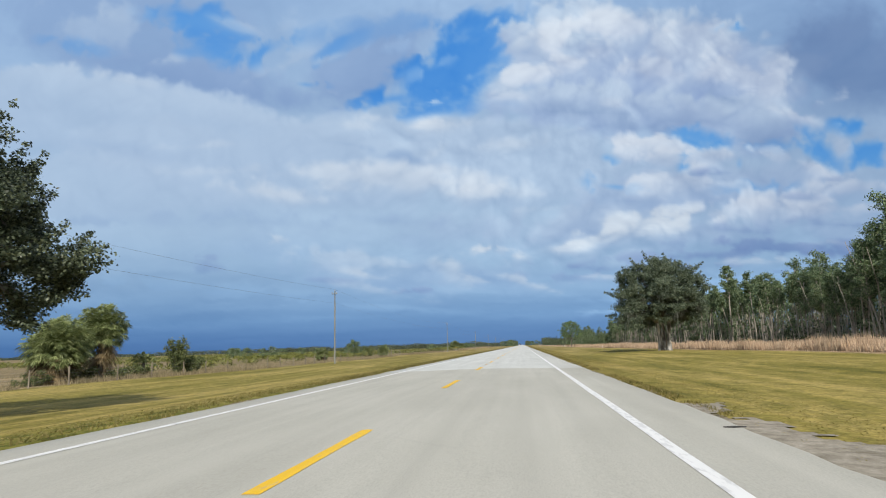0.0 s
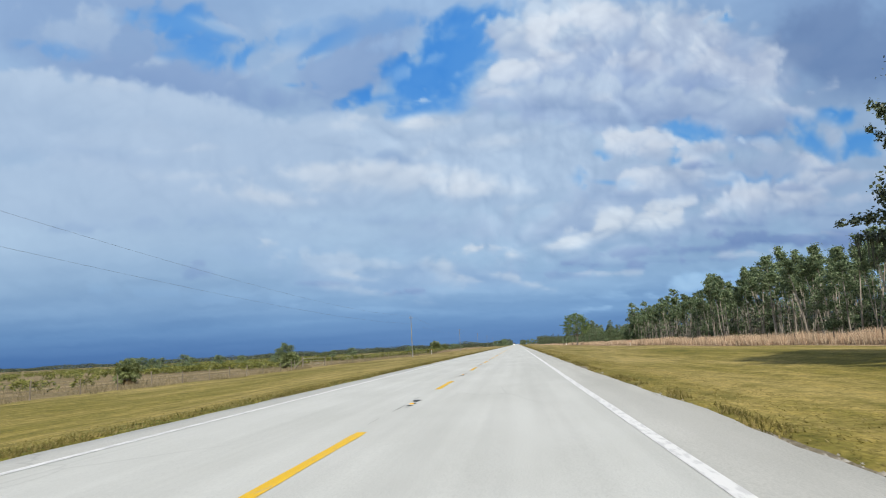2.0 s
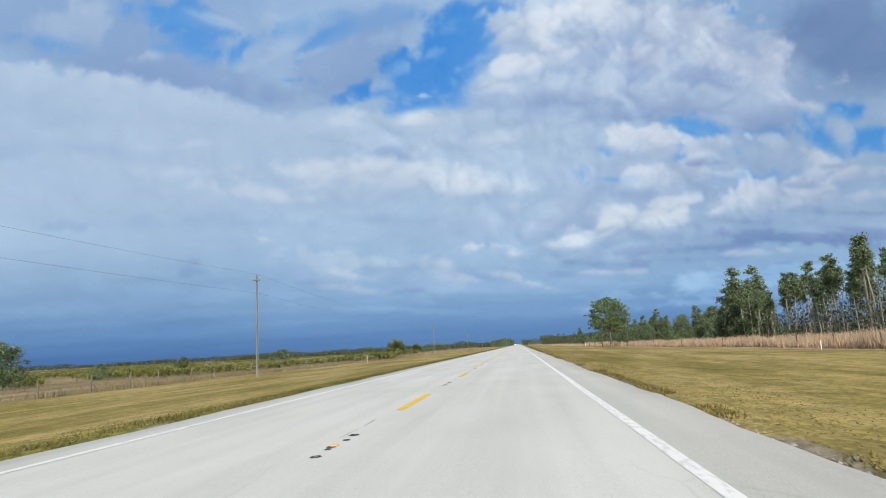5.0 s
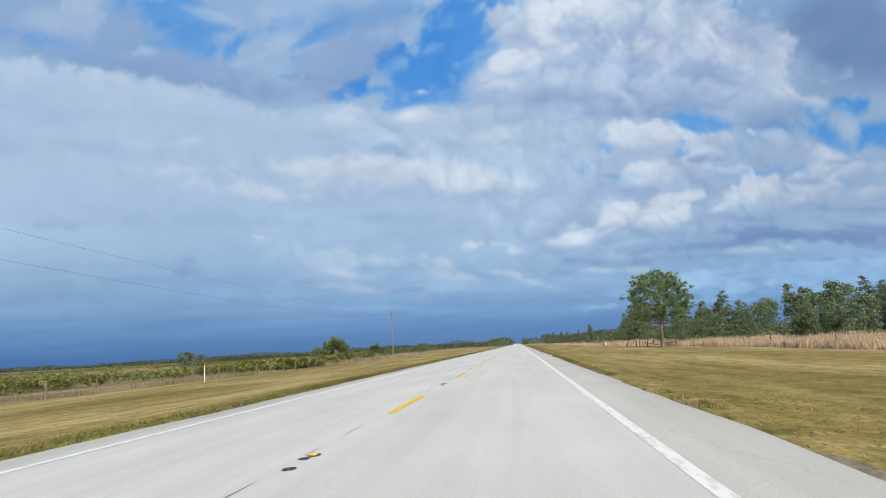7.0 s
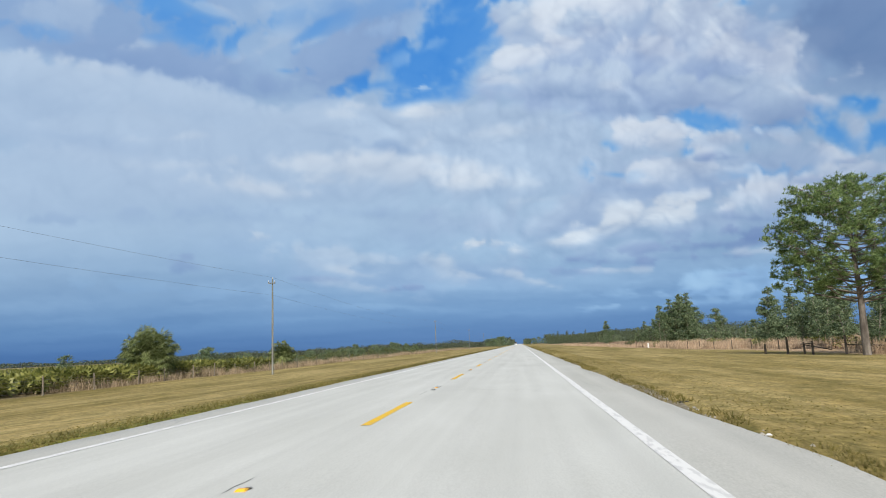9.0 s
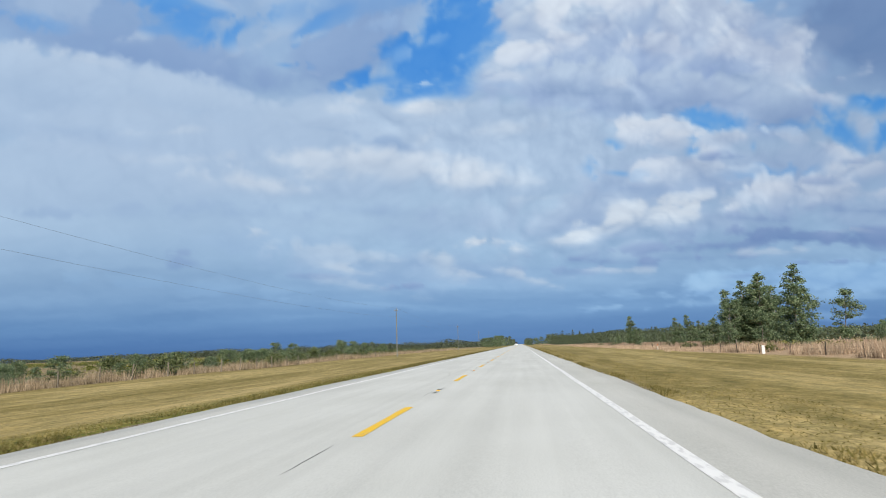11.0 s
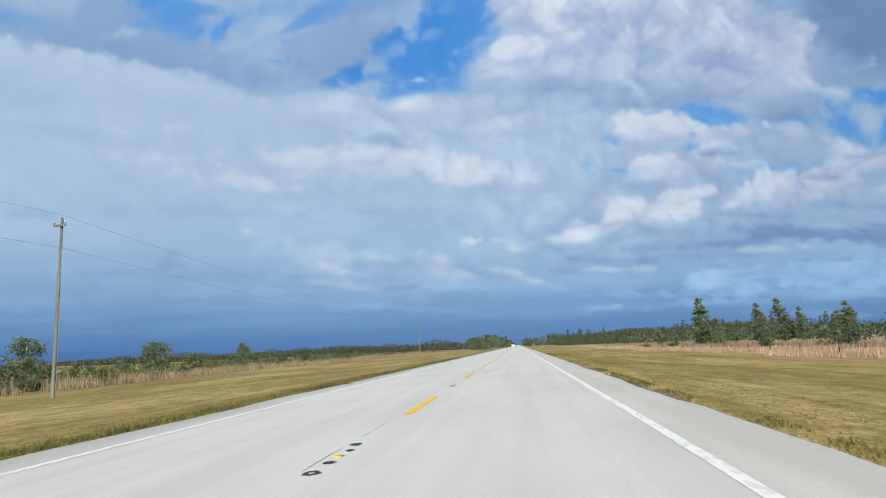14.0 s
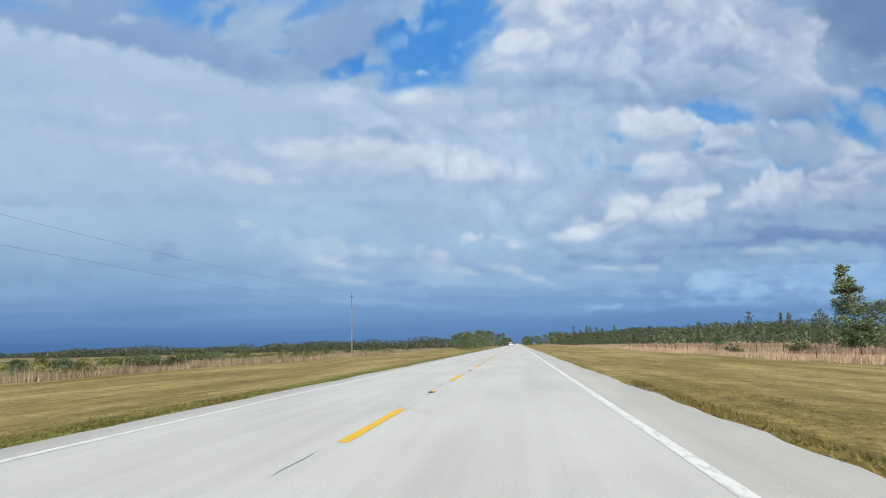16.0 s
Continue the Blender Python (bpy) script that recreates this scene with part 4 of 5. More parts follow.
# the wood thins out, then groups and single trees stand in the dry grass: kind, x, y, height
CLUMPS = [("spire", 38, 247, 12.5), ("spire", 41, 250, 13), ("spire", 39, 254, 11.5), ("round", 36.5, 252, 9.5), ("round", 40, 258, 9), ("spire", 44, 256, 12),
          ("round", 46, 262, 8.5), ("round", 43, 270, 6), ("gum", 47, 280, 8.5), ("round", 50, 305, 9), ("round", 54, 312, 9.5), ("spire", 51, 321, 10.2),
          ("round", 47, 326, 8.5), ("round", 56, 330, 9.5), ("spire", 42, 333, 8.2), ("round", 37, 322, 6.4), ("round", 33, 330, 5.6), ("round", 36, 340, 6.2),
          ("round", 31.5, 321, 4.6), ("spire", 37.7, 331.8, 8.6), ("spire", 42.8, 331, 10.4), ("spire", 36, 357, 8.4), ("spire", 39, 352, 7.6)]
THICKET = [(45, 275, 7), (48, 283, 8), (52, 290, 8.5), (50, 297, 8), (44, 285, 6), (56, 296, 9), (47, 268, 8.4), (41, 292, 5), (54, 283, 8.5), (33.5, 316, 4.2), (37, 319, 5.5), (41, 318, 6.4), (45, 316, 7.4), (49, 314, 8.0), (53, 318, 8.6), (57, 322, 8.8), (39, 328, 6), (44, 331, 7.4), (49, 333, 8),
           (35, 335, 4.8), (61, 328, 9), (55, 300, 7.5), (60, 308, 8.6), (37.5, 245, 8.5), (40, 249, 9.2), (43, 253, 9), (38, 256, 7), (46, 259, 7), (42, 263, 6)]
THICKET2 = [(48, 461, 8.0), (50.5, 463, 8.6), (46, 462, 7.0), (37.5, 350, 5), (44, 358, 6), (50, 368, 7.4)]
for k, (x, y, h) in enumerate(THICKET + THICKET2):
    plant("spire" if k % 2 else "bush", x, y, h * (1.12 if k % 2 else 0.9), "evergreen thicket", g, 1.15 if k % 2 else 0.85)
CLUMPS3 = [("spire", 42, 362, 8.6), ("round", 45, 355, 7.5), ("spire", 48, 366, 9.2), ("round", 38, 347, 6.2), ("spire", 52, 374, 9.2), ("round", 34.5, 371, 5),
           ("spire", 56, 386, 8.6), ("round", 47, 379, 7), ("spire", 44, 430, 13.0), ("round", 47.5, 436, 9.5), ("round", 49.5, 428, 8.5), ("spire", 60, 398, 8), ("spire", 41, 368, 7.2)]
CLUMPS2 = [("spire", 47, 463, 13.6), ("spire", 48.8, 460, 14.6), ("spire", 50.6, 465, 13.8), ("spire", 46, 466, 12.0), ("spire", 52.2, 461, 12.2), ("spire", 49.5, 468, 12.8),
           ("round", 42.8, 458, 8.6), ("round", 44.6, 461, 9.4), ("round", 41, 463, 5.6), ("round", 54, 470, 7.4), ("spire", 53.5, 466, 9.4)]
CLUMPS4 = [("spire", 66, 601, 10.8), ("spire", 70, 596, 11.6), ("spire", 73, 592, 8.9), ("spire", 62.5, 612, 5.2), ("spire", 42.2, 568, 11.0), ("bush", 44.8, 567, 5.8), ("spire", 48, 640, 6.0), ("round", 80, 585, 7.4), ("spire", 84, 600, 8.0), ("spire", 47, 515, 6.4), ("spire", 53.6, 517, 6.4), ("spire", 51.7, 497, 7.0), ("spire", 34.5, 511, 4.8), ("round", 58, 540, 5.0)]
for kind, x, y, h in CLUMPS4:
    plant(kind, x, y, h, "scattered evergreens", g, 0.8 if kind == "bush" else 1.25)
for x, y, h in ((-36, 462, 3.6), (-39, 471, 4.0), (-37, 486, 3.4), (-43, 498, 4.2), (-38, 512, 3.2), (-45, 447, 3.8), (-36, 432, 3.2)):
    plant("bush", x, y, h, "fence bushes", g, 1.0)
for kind, x, y, h in CLUMPS + CLUMPS3 + CLUMPS2:
    plant(kind, x, y, h, "scattered evergreens", g, 1.25)


def pine_grove(name, spots, label, seed):
    """Many small far pines, past counting: pointed crowns of leaf sprays on thin stems, in one mesh."""
    q = np.random.default_rng(seed)
    pieces = []
    for x, y, h in spots:
        n = 330
        t = 0.05 + 0.95 * q.uniform(0, 1, n) ** 1.15
        a, wide = q.uniform(0, 2 * np.pi, n), h * q.uniform(0.20, 0.34)
        r = wide * (1.02 - t) ** 0.42 * q.uniform(0.3, 1.0, n) * (0.75 + 0.35 * np.sin(t * 31 + a * 2))
        d = np.stack([np.cos(a), np.sin(a), 0 * a + 0.3], 1)
        z0 = gz(x, y)
        c = np.stack([x + r * np.cos(a), y + r * np.sin(a), z0 + h * t], 1)
        pieces.append(slips(c, h * 0.045, q, 0.2, 1.8, d))
        pieces.append((np.array([[x - 0.06, y, z0], [x + 0.06, y, z0], [x, y, z0 + h]]), np.array([[0, 1, 2]])))
    tagged(new(name, mesh_of(name, *joined(pieces), M_FAR)), label, "trees", kind="stuff")


spots = []
for k in range(260):
    x, y = 34 + 160 * g.uniform(0, 1) ** 1.5, g.uniform(840, 1000)
    spots.append((x, y, g.uniform(6.0, 9.8) * (1.4 if g.random() < 0.1 else 1) * (0.6 if x < 40 else 1)))
for k in range(60):
    y = g.uniform(600, 840)
    spots.append((44 + (y - 560) * g.uniform(0.05, 0.5) + g.uniform(0, 30), y, g.uniform(4.5, 9)))
pine_grove("far_pines", spots, "uneven dark pointed pines far across the dry grass", 330)
for k in range(14):
    plant("round", g.uniform(36, 60), g.uniform(345, 450), g.uniform(3, 5.5), "scattered evergreens", g, 1.4)
for x, y, h in ((-13, 703, 6.2), (-15.5, 708, 6.8), (-11.5, 716, 6.0), (-18, 712, 6.4), (-16, 728, 7.0), (-12.5, 742, 7.0), (-21, 735, 6.4), (-14, 760, 7.4), (-17, 780, 8.0), (-12, 800, 8.0), (-15, 830, 8.4), (-13, 865, 8.6), (17, 985, 8.0), (19, 1010, 8.6), (23, 1000, 8.0), (28, 985, 8.4)):
    plant("bush", x, y, h * g.uniform(0.62, 1.05), "roadside trees far ahead", g, g.uniform(0.9, 1.4))


# ---- palms, shrubs and scrub ----
def fans(roots, ways, length, g, leaflets=15, width=0.05, spread=1.9, thin=False, droop=0.22, short=0.8, origin=None):
    """Fan fronds: a stalk from each root along its way and a hand of narrow leaflets at its end."""
    n = len(roots)
    d = ways / np.linalg.norm(ways, axis=1)[:, None]
    s = np.cross(d, np.array([0, 0, 1.0]) + g.normal(size=(n, 3)) * 0.25)
    s /= np.linalg.norm(s, axis=1)[:, None]
    ln = (length * g.uniform(short, 1.2, n))[:, None]
    hub = roots + d * ln * 0.5
    foot = roots if origin is None else np.broadcast_to(origin, roots.shape)
    stalk = np.stack([foot - s * 0.015, foot + s * 0.015, hub], 1).reshape(-1, 3)
    a = np.linspace(-spread, spread, leaflets)
    w = np.cos(a)[None, :, None] * d[:, None] + np.sin(a)[None, :, None] * s[:, None]
    reach = ln[:, None] * 0.62 * (0.75 + 0.25 * np.cos(a))[None, :, None]
    tip = hub[:, None] + w * reach
    tip[..., 2] -= reach[..., 0] * droop * g.uniform(0.5, 1.6, (n, leaflets))
    side = np.cross(w, np.cross(d, s)[:, None]) * width
    mid = hub[:, None] * 0.5 + tip * 0.5 + np.array([0, 0, 0.03])
    v = np.stack([np.broadcast_to(hub[:, None], tip.shape), mid + side, tip, mid - side], 2).reshape(-1, 3)
    k = n * leaflets
    f = np.arange(4 * k).reshape(-1, 4)
    if thin:
        v = v.reshape(-1, 4, 3)[:, [1, 2, 3]].reshape(-1, 3)
        tri = np.arange(3 * k).reshape(-1, 3)
    else:
        tri = np.concatenate([f[:, [0, 1, 2]], f[:, [0, 2, 3]]])
    return joined([(v, tri), (stalk, np.arange(3 * n).reshape(-1, 3))])


def cabbage_palm(x, y, height, spread, fronds, label, seed, skirt=12, group="cabbage palms"):
    g = np.random.default_rng(seed)
    palm = thing("cabbage_palm", x, y, gz(x, y), label, "palm", group)
    top = max(height - spread * 0.75, 0.3)
    p, r = limb(g, (0, 0, -0.2), (0, 0, 1), top + 0.2, 0.24, 0.19, 0.02, 6)
    under("trunk", mesh_of("trunk", *tube(p, r, 9), M_BARK, True), palm, "grey-brown ringed trunk")
    n = int(fronds * 1.7)
    a, t = g.uniform(0, 2 * np.pi, n), np.arccos(g.uniform(-0.75, 1.0, n))
    w = np.stack([np.cos(a) * np.sin(t), np.sin(a) * np.sin(t), np.cos(t)], 1)
    under("crown", mesh_of("crown", *fans(p[-1:] + w * (spread * g.uniform(0.10, 0.72, n) ** 0.8)[:, None], w + g.normal(size=(n, 3)) * 0.35, spread * 0.42, g, 17, 0.026, 1.8, False, 0.5, 0.7, p[-1]), M_PALM), palm, "grey-green fan fronds")
    if skirt:
        a = g.uniform(0, 2 * np.pi, skirt)
        w = np.stack([np.cos(a), np.sin(a), -g.uniform(0.5, 1.6, skirt)], 1)
        under("dead_fronds", mesh_of("dead_fronds", *fans(p[-1:] - np.stack([0 * a, 0 * a, g.uniform(0, 0.55, skirt) * top], 1), w, spread * 0.9, g, 13, 0.05, 1.3, False, 0.6), M_DEAD_FROND), palm, "hanging brown dead fronds")
    return palm


cabbage_palm(-36.6, 44.0, 6.5, 2.3, 330, "tall cabbage palm with a round fan crown behind the fence", 1, 34)
cabbage_palm(-33.2, 33.8, 4.5, 2.2, 300, "squat cabbage palm with a skirt of dead fronds", 2, 80)
cabbage_palm(-35.0, 37.0, 4.9, 2.2, 300, "squat cabbage palm with a skirt of dead fronds", 3, 80)
cabbage_palm(-37.0, 39.5, 4.6, 2.0, 260, "squat cabbage palm with a skirt of dead fronds", 14, 60)
cabbage_palm(-36.0, 50.0, 2.2, 1.2, 60, "low young cabbage palm behind the fence", 4, 6)
cabbage_palm(-32.6, 322.0, 4.4, 2.5, 460, "round cabbage palm growing at the wire fence", 5, 10)
cabbage_palm(-32.4, 355.5, 3.5, 1.9, 240, "round cabbage palm growing at the wire fence", 6, 8)
cabbage_palm(-42.6, 172.0, 2.5, 1.5, 120, "low cabbage palm in the pasture behind the gate", 7, 6)
cabbage_palm(-31.3, 141.6, 2.3, 1.45, 190, "low bushy cabbage palm beside the farm gate", 19, 14)
cabbage_palm(-36.5, 110.0, 2.3, 1.35, 150, "low cabbage palm beside the fence posts", 9, 10)
plant("airy", -44.0, 525.6, 4.3, "pasture bushes", np.random.default_rng(4), 1.7)


def shrub_model(seed, tall):
    g = np.random.default_rng(seed)
    ob = thing("shrub", 0, -400, 0, "", "shrub")
    wood, lobes = [], []
    for k in range(9):
        a = g.uniform(0, 2 * np.pi)
        q, r = limb(g, (0, 0, -0.1), (math.cos(a), math.sin(a), tall), g.uniform(0.8, 1.25), 0.035, 0.01, 0.2, 5)
        wood.append(tube(q, r, 4))
        for s in (3, 5):
            w = g.uniform(0.22, 0.42)
            lobes.append((*q[s], w, w, w * 0.85))
    under("stems", mesh_of("stems", *joined(wood), M_BARK, True), ob)
    c, d = lobes_cloud(lobes, 1300, g, 0.25)
    under("leaves", mesh_of("leaves", *cards(c, 0.075, g, 0.2, 1.6, d), M_SHRUB), ob)
    return ob


SHRUBS = [shrub_model(200 + k, 1.0 + 0.5 * k) for k in range(4)]
SHRUB_USED = set()


def shrub(x, y, h, wide, group, g, label="grey-green leafy shrub in the rough grass"):
    k = int(g.integers(4))
    m = pose(x, y, gz(x, y), 0, 0, g.uniform(0, 360)) @ Matrix.Diagonal((h * wide / 1.3, h * wide / 1.3, h / 1.3, 1))
    ob = SHRUBS[k]
    if k in SHRUB_USED:
        ob = copy_thing(ob, m @ Matrix.Diagonal((*(1 / q for q in ob.scale), 1)))
    else:
        SHRUB_USED.add(k)
        ob.matrix_basis = m
    return tagged(ob, label, "shrub", group)


g = np.random.default_rng(77)
def upright_bush(x, y, h, r, seed):
    """A fuzzy upright bush of many thin stems and small leaves."""
    q = np.random.default_rng(seed)
    ob = thing("tall_bush", x, y, gz(x, y), "tall fuzzy grey-green bush at the wire fence", "bush")
    wood, lobes = [], []
    for k in range(26):
        a, t = q.uniform(0, 2 * np.pi), q.uniform(0.25, 1.0)
        p, rr = limb(q, (0, 0, -0.1), (math.cos(a) * r / h, math.sin(a) * r / h, 1), h * t, 0.03, 0.008, 0.08, 6)
        wood.append(tube(p, rr, 4))
        for s in (3, 4, 5, 6):
            w = r * q.uniform(0.3, 0.52)
            lobes.append((*p[s], w, w, w * 1.1))
    under("stems", mesh_of("stems", *joined(wood), M_BARK, True), ob)
    c, d = lobes_cloud(lobes, 9000, q, 0.2)
    under("leaves", mesh_of("leaves", *cards(c, 0.085, q, 0.3, 2.0, d), M_SHRUB), ob)


upright_bush(-32.0, 49.2, 3.7, 0.95, 90)
upright_bush(-31.6, 51.4, 1.9, 0.9, 91)
for x, y, h in ((-33.2, 31.5, 1.3), (-32.6, 34.5, 1.2), (-33.6, 38, 1.4), (-33.0, 41.5, 1.2), (-34.2, 46, 1.3)):
    shrub(x, y, h, 1.2, "palm brush", g, "dull brown-green brush under the palms")
upright_bush(-61.0, 256.0, 3.4, 1.6, 92)
plant("bush", -56.0, 206.5, 5.4, "pasture bushes", g, 0.95)
plant("bush", -54.9, 207.6, 4.6, "pasture bushes", g, 0.95)
plant("bush", -57.2, 206.0, 4.2, "pasture bushes", g, 0.95)
for x, y, h in ((-61, 212, 2.6), (-88, 205, 3.4), (-95, 208, 3.8), (-102, 214, 4.0), (-84, 213, 3.2), (-78, 216, 3.4), (-92, 224, 4.2), (-72, 217, 3.0), (-110, 228, 4), (-64, 236, 2.6), (-120, 255, 4), (-75, 345, 4.5), (-52, 372, 3.8), (-100, 400, 4)):
    plant("bush", x, y, h, "pasture bushes", g, 1.4)
for k in range(84):
    y = g.uniform(368, 560)
    plant("bush", -33.5 - abs(g.normal()) * 10, y, g.uniform(1.3, 2.6) * (1 if y < 520 else 0.7), "fence bushes", g, 1.2)
for k in range(40):
    y = g.uniform(378, 560)
    d = abs(g.normal()) * 11
    shrub(-32.5 - d, y, g.uniform(1.4, 2.6) * (1 if y < 520 else 0.7), 1.1, "fence scrub", g, "tangled green scrub behind the wire fence")
for k in range(84):
    shrub(g.uniform(-34.5, -30.6), g.uniform(372, 590), g.uniform(0.7, 1.5), 1.35, "fence scrub", g, "low olive scrub among the brown sedge at the fence")
for k in range(26):
    shrub(g.uniform(-95, -33), g.uniform(560, 720), g.uniform(1.0, 2.4), 1.3, "fence scrub", g, "tangled green scrub behind the wire fence")
for k in range(46):
    y = g.uniform(60, 640)
    shrub(g.uniform(34, 38) if y < 250 else g.uniform(31, 48), y, g.uniform(0.8, 1.9), 1.2, "wood edge shrubs", g, "low green brush at the wood's edge")


def palmetto_stuff(name, spots, label, seed, size=1.0):
    g = np.random.default_rng(seed)
    n, per = len(spots), 9
    base = np.repeat(spots, per, 0)
    a, t = g.uniform(0, 2 * np.pi, n * per), g.uniform(0.15, 1.25, n * per)
    w = np.stack([np.cos(a) * np.sin(t), np.sin(a) * np.sin(t), np.cos(t)], 1)
    v, f = fans(base + w * 0.25 * size, w, 1.05 * size, g, 9, 0.09 * size, 1.5, True)
    tagged(new(name, mesh_of(name, v, f, M_PALMETTO)), label, "palmetto", kind="stuff")


def scatter(n, x0, x1, y0, y1, g, clump=0.0):
    x, y = g.uniform(x0, x1, n), g.uniform(y0, y1, n)
    if clump:
        keep = fbm(x * clump + 60, y * clump * 0.6 + 60, 90, 3) > 0.5
        x, y = x[keep], y[keep]
    return np.stack([x, y, ground_z(x, y)], 1)


g = np.random.default_rng(5)
palmetto_stuff("palmetto_thicket", np.concatenate([scatter(620, -190, -100, 60, 205, g, 0.06), scatter(26, -48, -33, 44, 80, g, 0.15), scatter(1100, -160, -88, 205, 330, g, 0.05), scatter(260, -60, -42, 272, 345, g, 0.09), scatter(240, -46, -32.5, 284, 345, g), scatter(60, -52, -37, 46, 125, g, 0.2), scatter(1500, -92, -42, 168, 268, g, 0.05), scatter(420, -140, -92, 70, 168, g, 0.09)]), "thickets of yellow-green saw palmetto in the pasture", 6)
palmetto_stuff("palmetto_thicket", np.concatenate([scatter(300, -40, -30.8, 296, 322, g), scatter(120, -40, -31, 326, 352, g)]), "tall thicket of yellow-green saw palmetto behind the wire fence", 16, 1.35)
palmetto_stuff("palmetto_far", scatter(4200, -330, -100, 60, 700, g, 0.03), "distant low band of yellow-green saw palmetto", 7, 0.95)
palmetto_stuff("palmetto_scrub", np.concatenate([scatter(320, -62, -33, 380, 560, g, 0.1), scatter(300, -70, -34, 500, 720, g, 0.08), scatter(60, 31, 45, 270, 430, g)]), "yellow-green saw palmetto among the scrub", 8)


# ---- grasses ----
M_EDGE_GRASS = leaf_material("edge_grass_blades", (0.12, 0.108, 0.032), (0.245, 0.205, 0.064), (0.44, 0.345, 0.15), 0.5, 0.8)
def grass_stuff(name, roots, height, width, mat, label, category, seed, lean=0.35):
    v, f = blades(roots, height, width, np.random.default_rng(seed), lean)
    tagged(new(name, mesh_of(name, v, f, mat)), label, category, kind="stuff")


g = np.random.default_rng(12)
grass_stuff("broomsedge", np.concatenate([scatter(150000, 28.4, 36, -12, 300, g), scatter(55000, 28.0, 38, 300, 420, g, 0.35)]), 1.12, 0.055, M_SEDGE, "tall dry pinkish-tan broomsedge along the fence and wood", "dry grass", 1)
grass_stuff("broomsedge", np.concatenate([scatter(60000, -32.0, -28.6, 306, 640, g, 1.1), scatter(26000, -33.0, -28.4, 306, 640, g, 0.3)]), 0.85, 0.04, M_SEDGE_TAN, "tall dry tan broomsedge along the wire fence", "dry grass", 2)
grass_stuff("broomsedge", np.concatenate([scatter(60000, 34.0, 60, 415, 700, g, 0.2), scatter(14000, 37, 70, 250, 415, g, 0.12)]), 0.95, 0.08, M_SEDGE_RED, "dry red-brown sedge and weeds beyond the verge", "dry grass", 7)
grass_stuff("weeds", np.concatenate([scatter(50000, 27.0, 36, 415, 680, g, 0.3), scatter(26000, 24.8, 29, 430, 660, g, 0.25)]), 0.6, 0.06, M_SEDGE, "tan and olive weeds along the far fence", "weeds", 9)
grass_stuff("fence_grass", scatter(40000, -31, -27.6, -12, 275, g, 0.4), 0.5, 0.03, M_PASTURE, "rank olive and straw grass along the fence line", "grass", 6)
grass_stuff("pasture_grass", np.concatenate([scatter(26000, -70, -29, 0, 330, g, 0.15), scatter(14000, -80, -29, 330, 640, g, 0.15)]), 0.30, 0.06, M_PASTURE, "rough straw-coloured pasture grass", "grass", 3)
rim_r, rim_l = scatter(80000, 4.95, 7.4, -9, 505, g), scatter(80000, -7.4, -4.7, -9, 505, g)
lip = np.concatenate([scatter(80000, 4.86, 5.4, -9, 505, g, 0.7), scatter(90000, -5.25, -4.6, -9, 505, g, 0.7), scatter(40000, -5.9, -4.75, -9, 505, g)])
grass_stuff("edge_grass", lip, 0.085, 0.022, M_EDGE_GRASS, "ragged dark grass creeping over the pavement edge", "grass", 8, 0.9)
grass_stuff("verge_grass", rim_r, 0.028, 0.022, M_GRASS, "short olive and straw grass blades on the verge", "grass", 4, 3.2)
grass_stuff("verge_grass", rim_l, 0.028, 0.022, M_GRASS, "short olive and straw grass blades on the verge", "grass", 5, 3.2)


# ---- distance ----
def far_wood(name, x0, x1, y0, y1, low, high, size, n, label, seed, mat=M_FAR, fill=1.0):
    """A far wood: many leaf clumps with an uneven top line."""
    g = np.random.default_rng(seed)
    x, y = g.uniform(x0, x1, n), g.uniform(y0, y1, n)
    top = low + (high - low) * np.clip(fbm(x / (high * 2.2) + 70, y / (high * 6) + 70, seed, 2) * 1.5 - 0.25, 0, 1)
    z = ground_z(x, y) + top * g.uniform(0, 1, n) ** fill
    tagged(new(name, mesh_of(name, *cards(np.stack([x, y, z], 1), size, g, 0.4, 1.4), mat)), label, "trees", kind="stuff")


far_wood("wood_undergrowth", 38.5, 62, 20, 246, 2.0, 7.0, 0.18, 84000, "dark brush and saplings under the plantation trees", 311, M_OAK_AND_SHADED, 0.9)
far_wood("wood_interior", 45, 62, 20, 243, 6, 11, 0.22, 62000, "shaded inner foliage of the plantation", 301, M_GUM, 0.55)
far_wood("far_pine_wood", 39, 300, 1080, 1330, 9, 19, 1.1, 42000, "dark far pine wood beside the road", 302)
far_wood("far_pine_wood", 60, 420, 720, 1000, 3, 8, 0.9, 18000, "dark far pine wood behind the dry grass", 303)
far_wood("young_pines", 75, 260, 430, 720, 1, 4.5, 0.7, 12000, "dark young pines behind the dry grass", 309)
# the western far trees take a darker leaf colour in place of cloud shadow
far_wood("far_tree_line", -2200, -60, 1560, 1640, 4, 12, 1.6, 44000, "thin dark tree line on the horizon", 304, M_OAK_AND_SHADED)
far_wood("far_tree_line", 100, 2200, 1500, 1900, 8, 17, 3.5, 12000, "thin dark tree line on the horizon", 305)
far_wood("far_tree_line", -1500, -1440, 300, 1600, 4, 8, 1.4, 30000, "thin dark tree line on the horizon", 306, M_OAK_AND_SHADED)
far_wood("far_trees", -420, -30, 1000, 1080, 3, 10, 0.8, 40000, "dark trees across the far field", 307, M_OAK_AND_SHADED)
far_wood("far_trees", -14, -7.5, 900, 1500, 5, 10, 1.0, 1800, "dark trees beside the far road", 308)
far_wood("far_trees", 8.5, 15, 1000, 1600, 5, 10, 1.0, 1800, "dark trees beside the far road", 310)


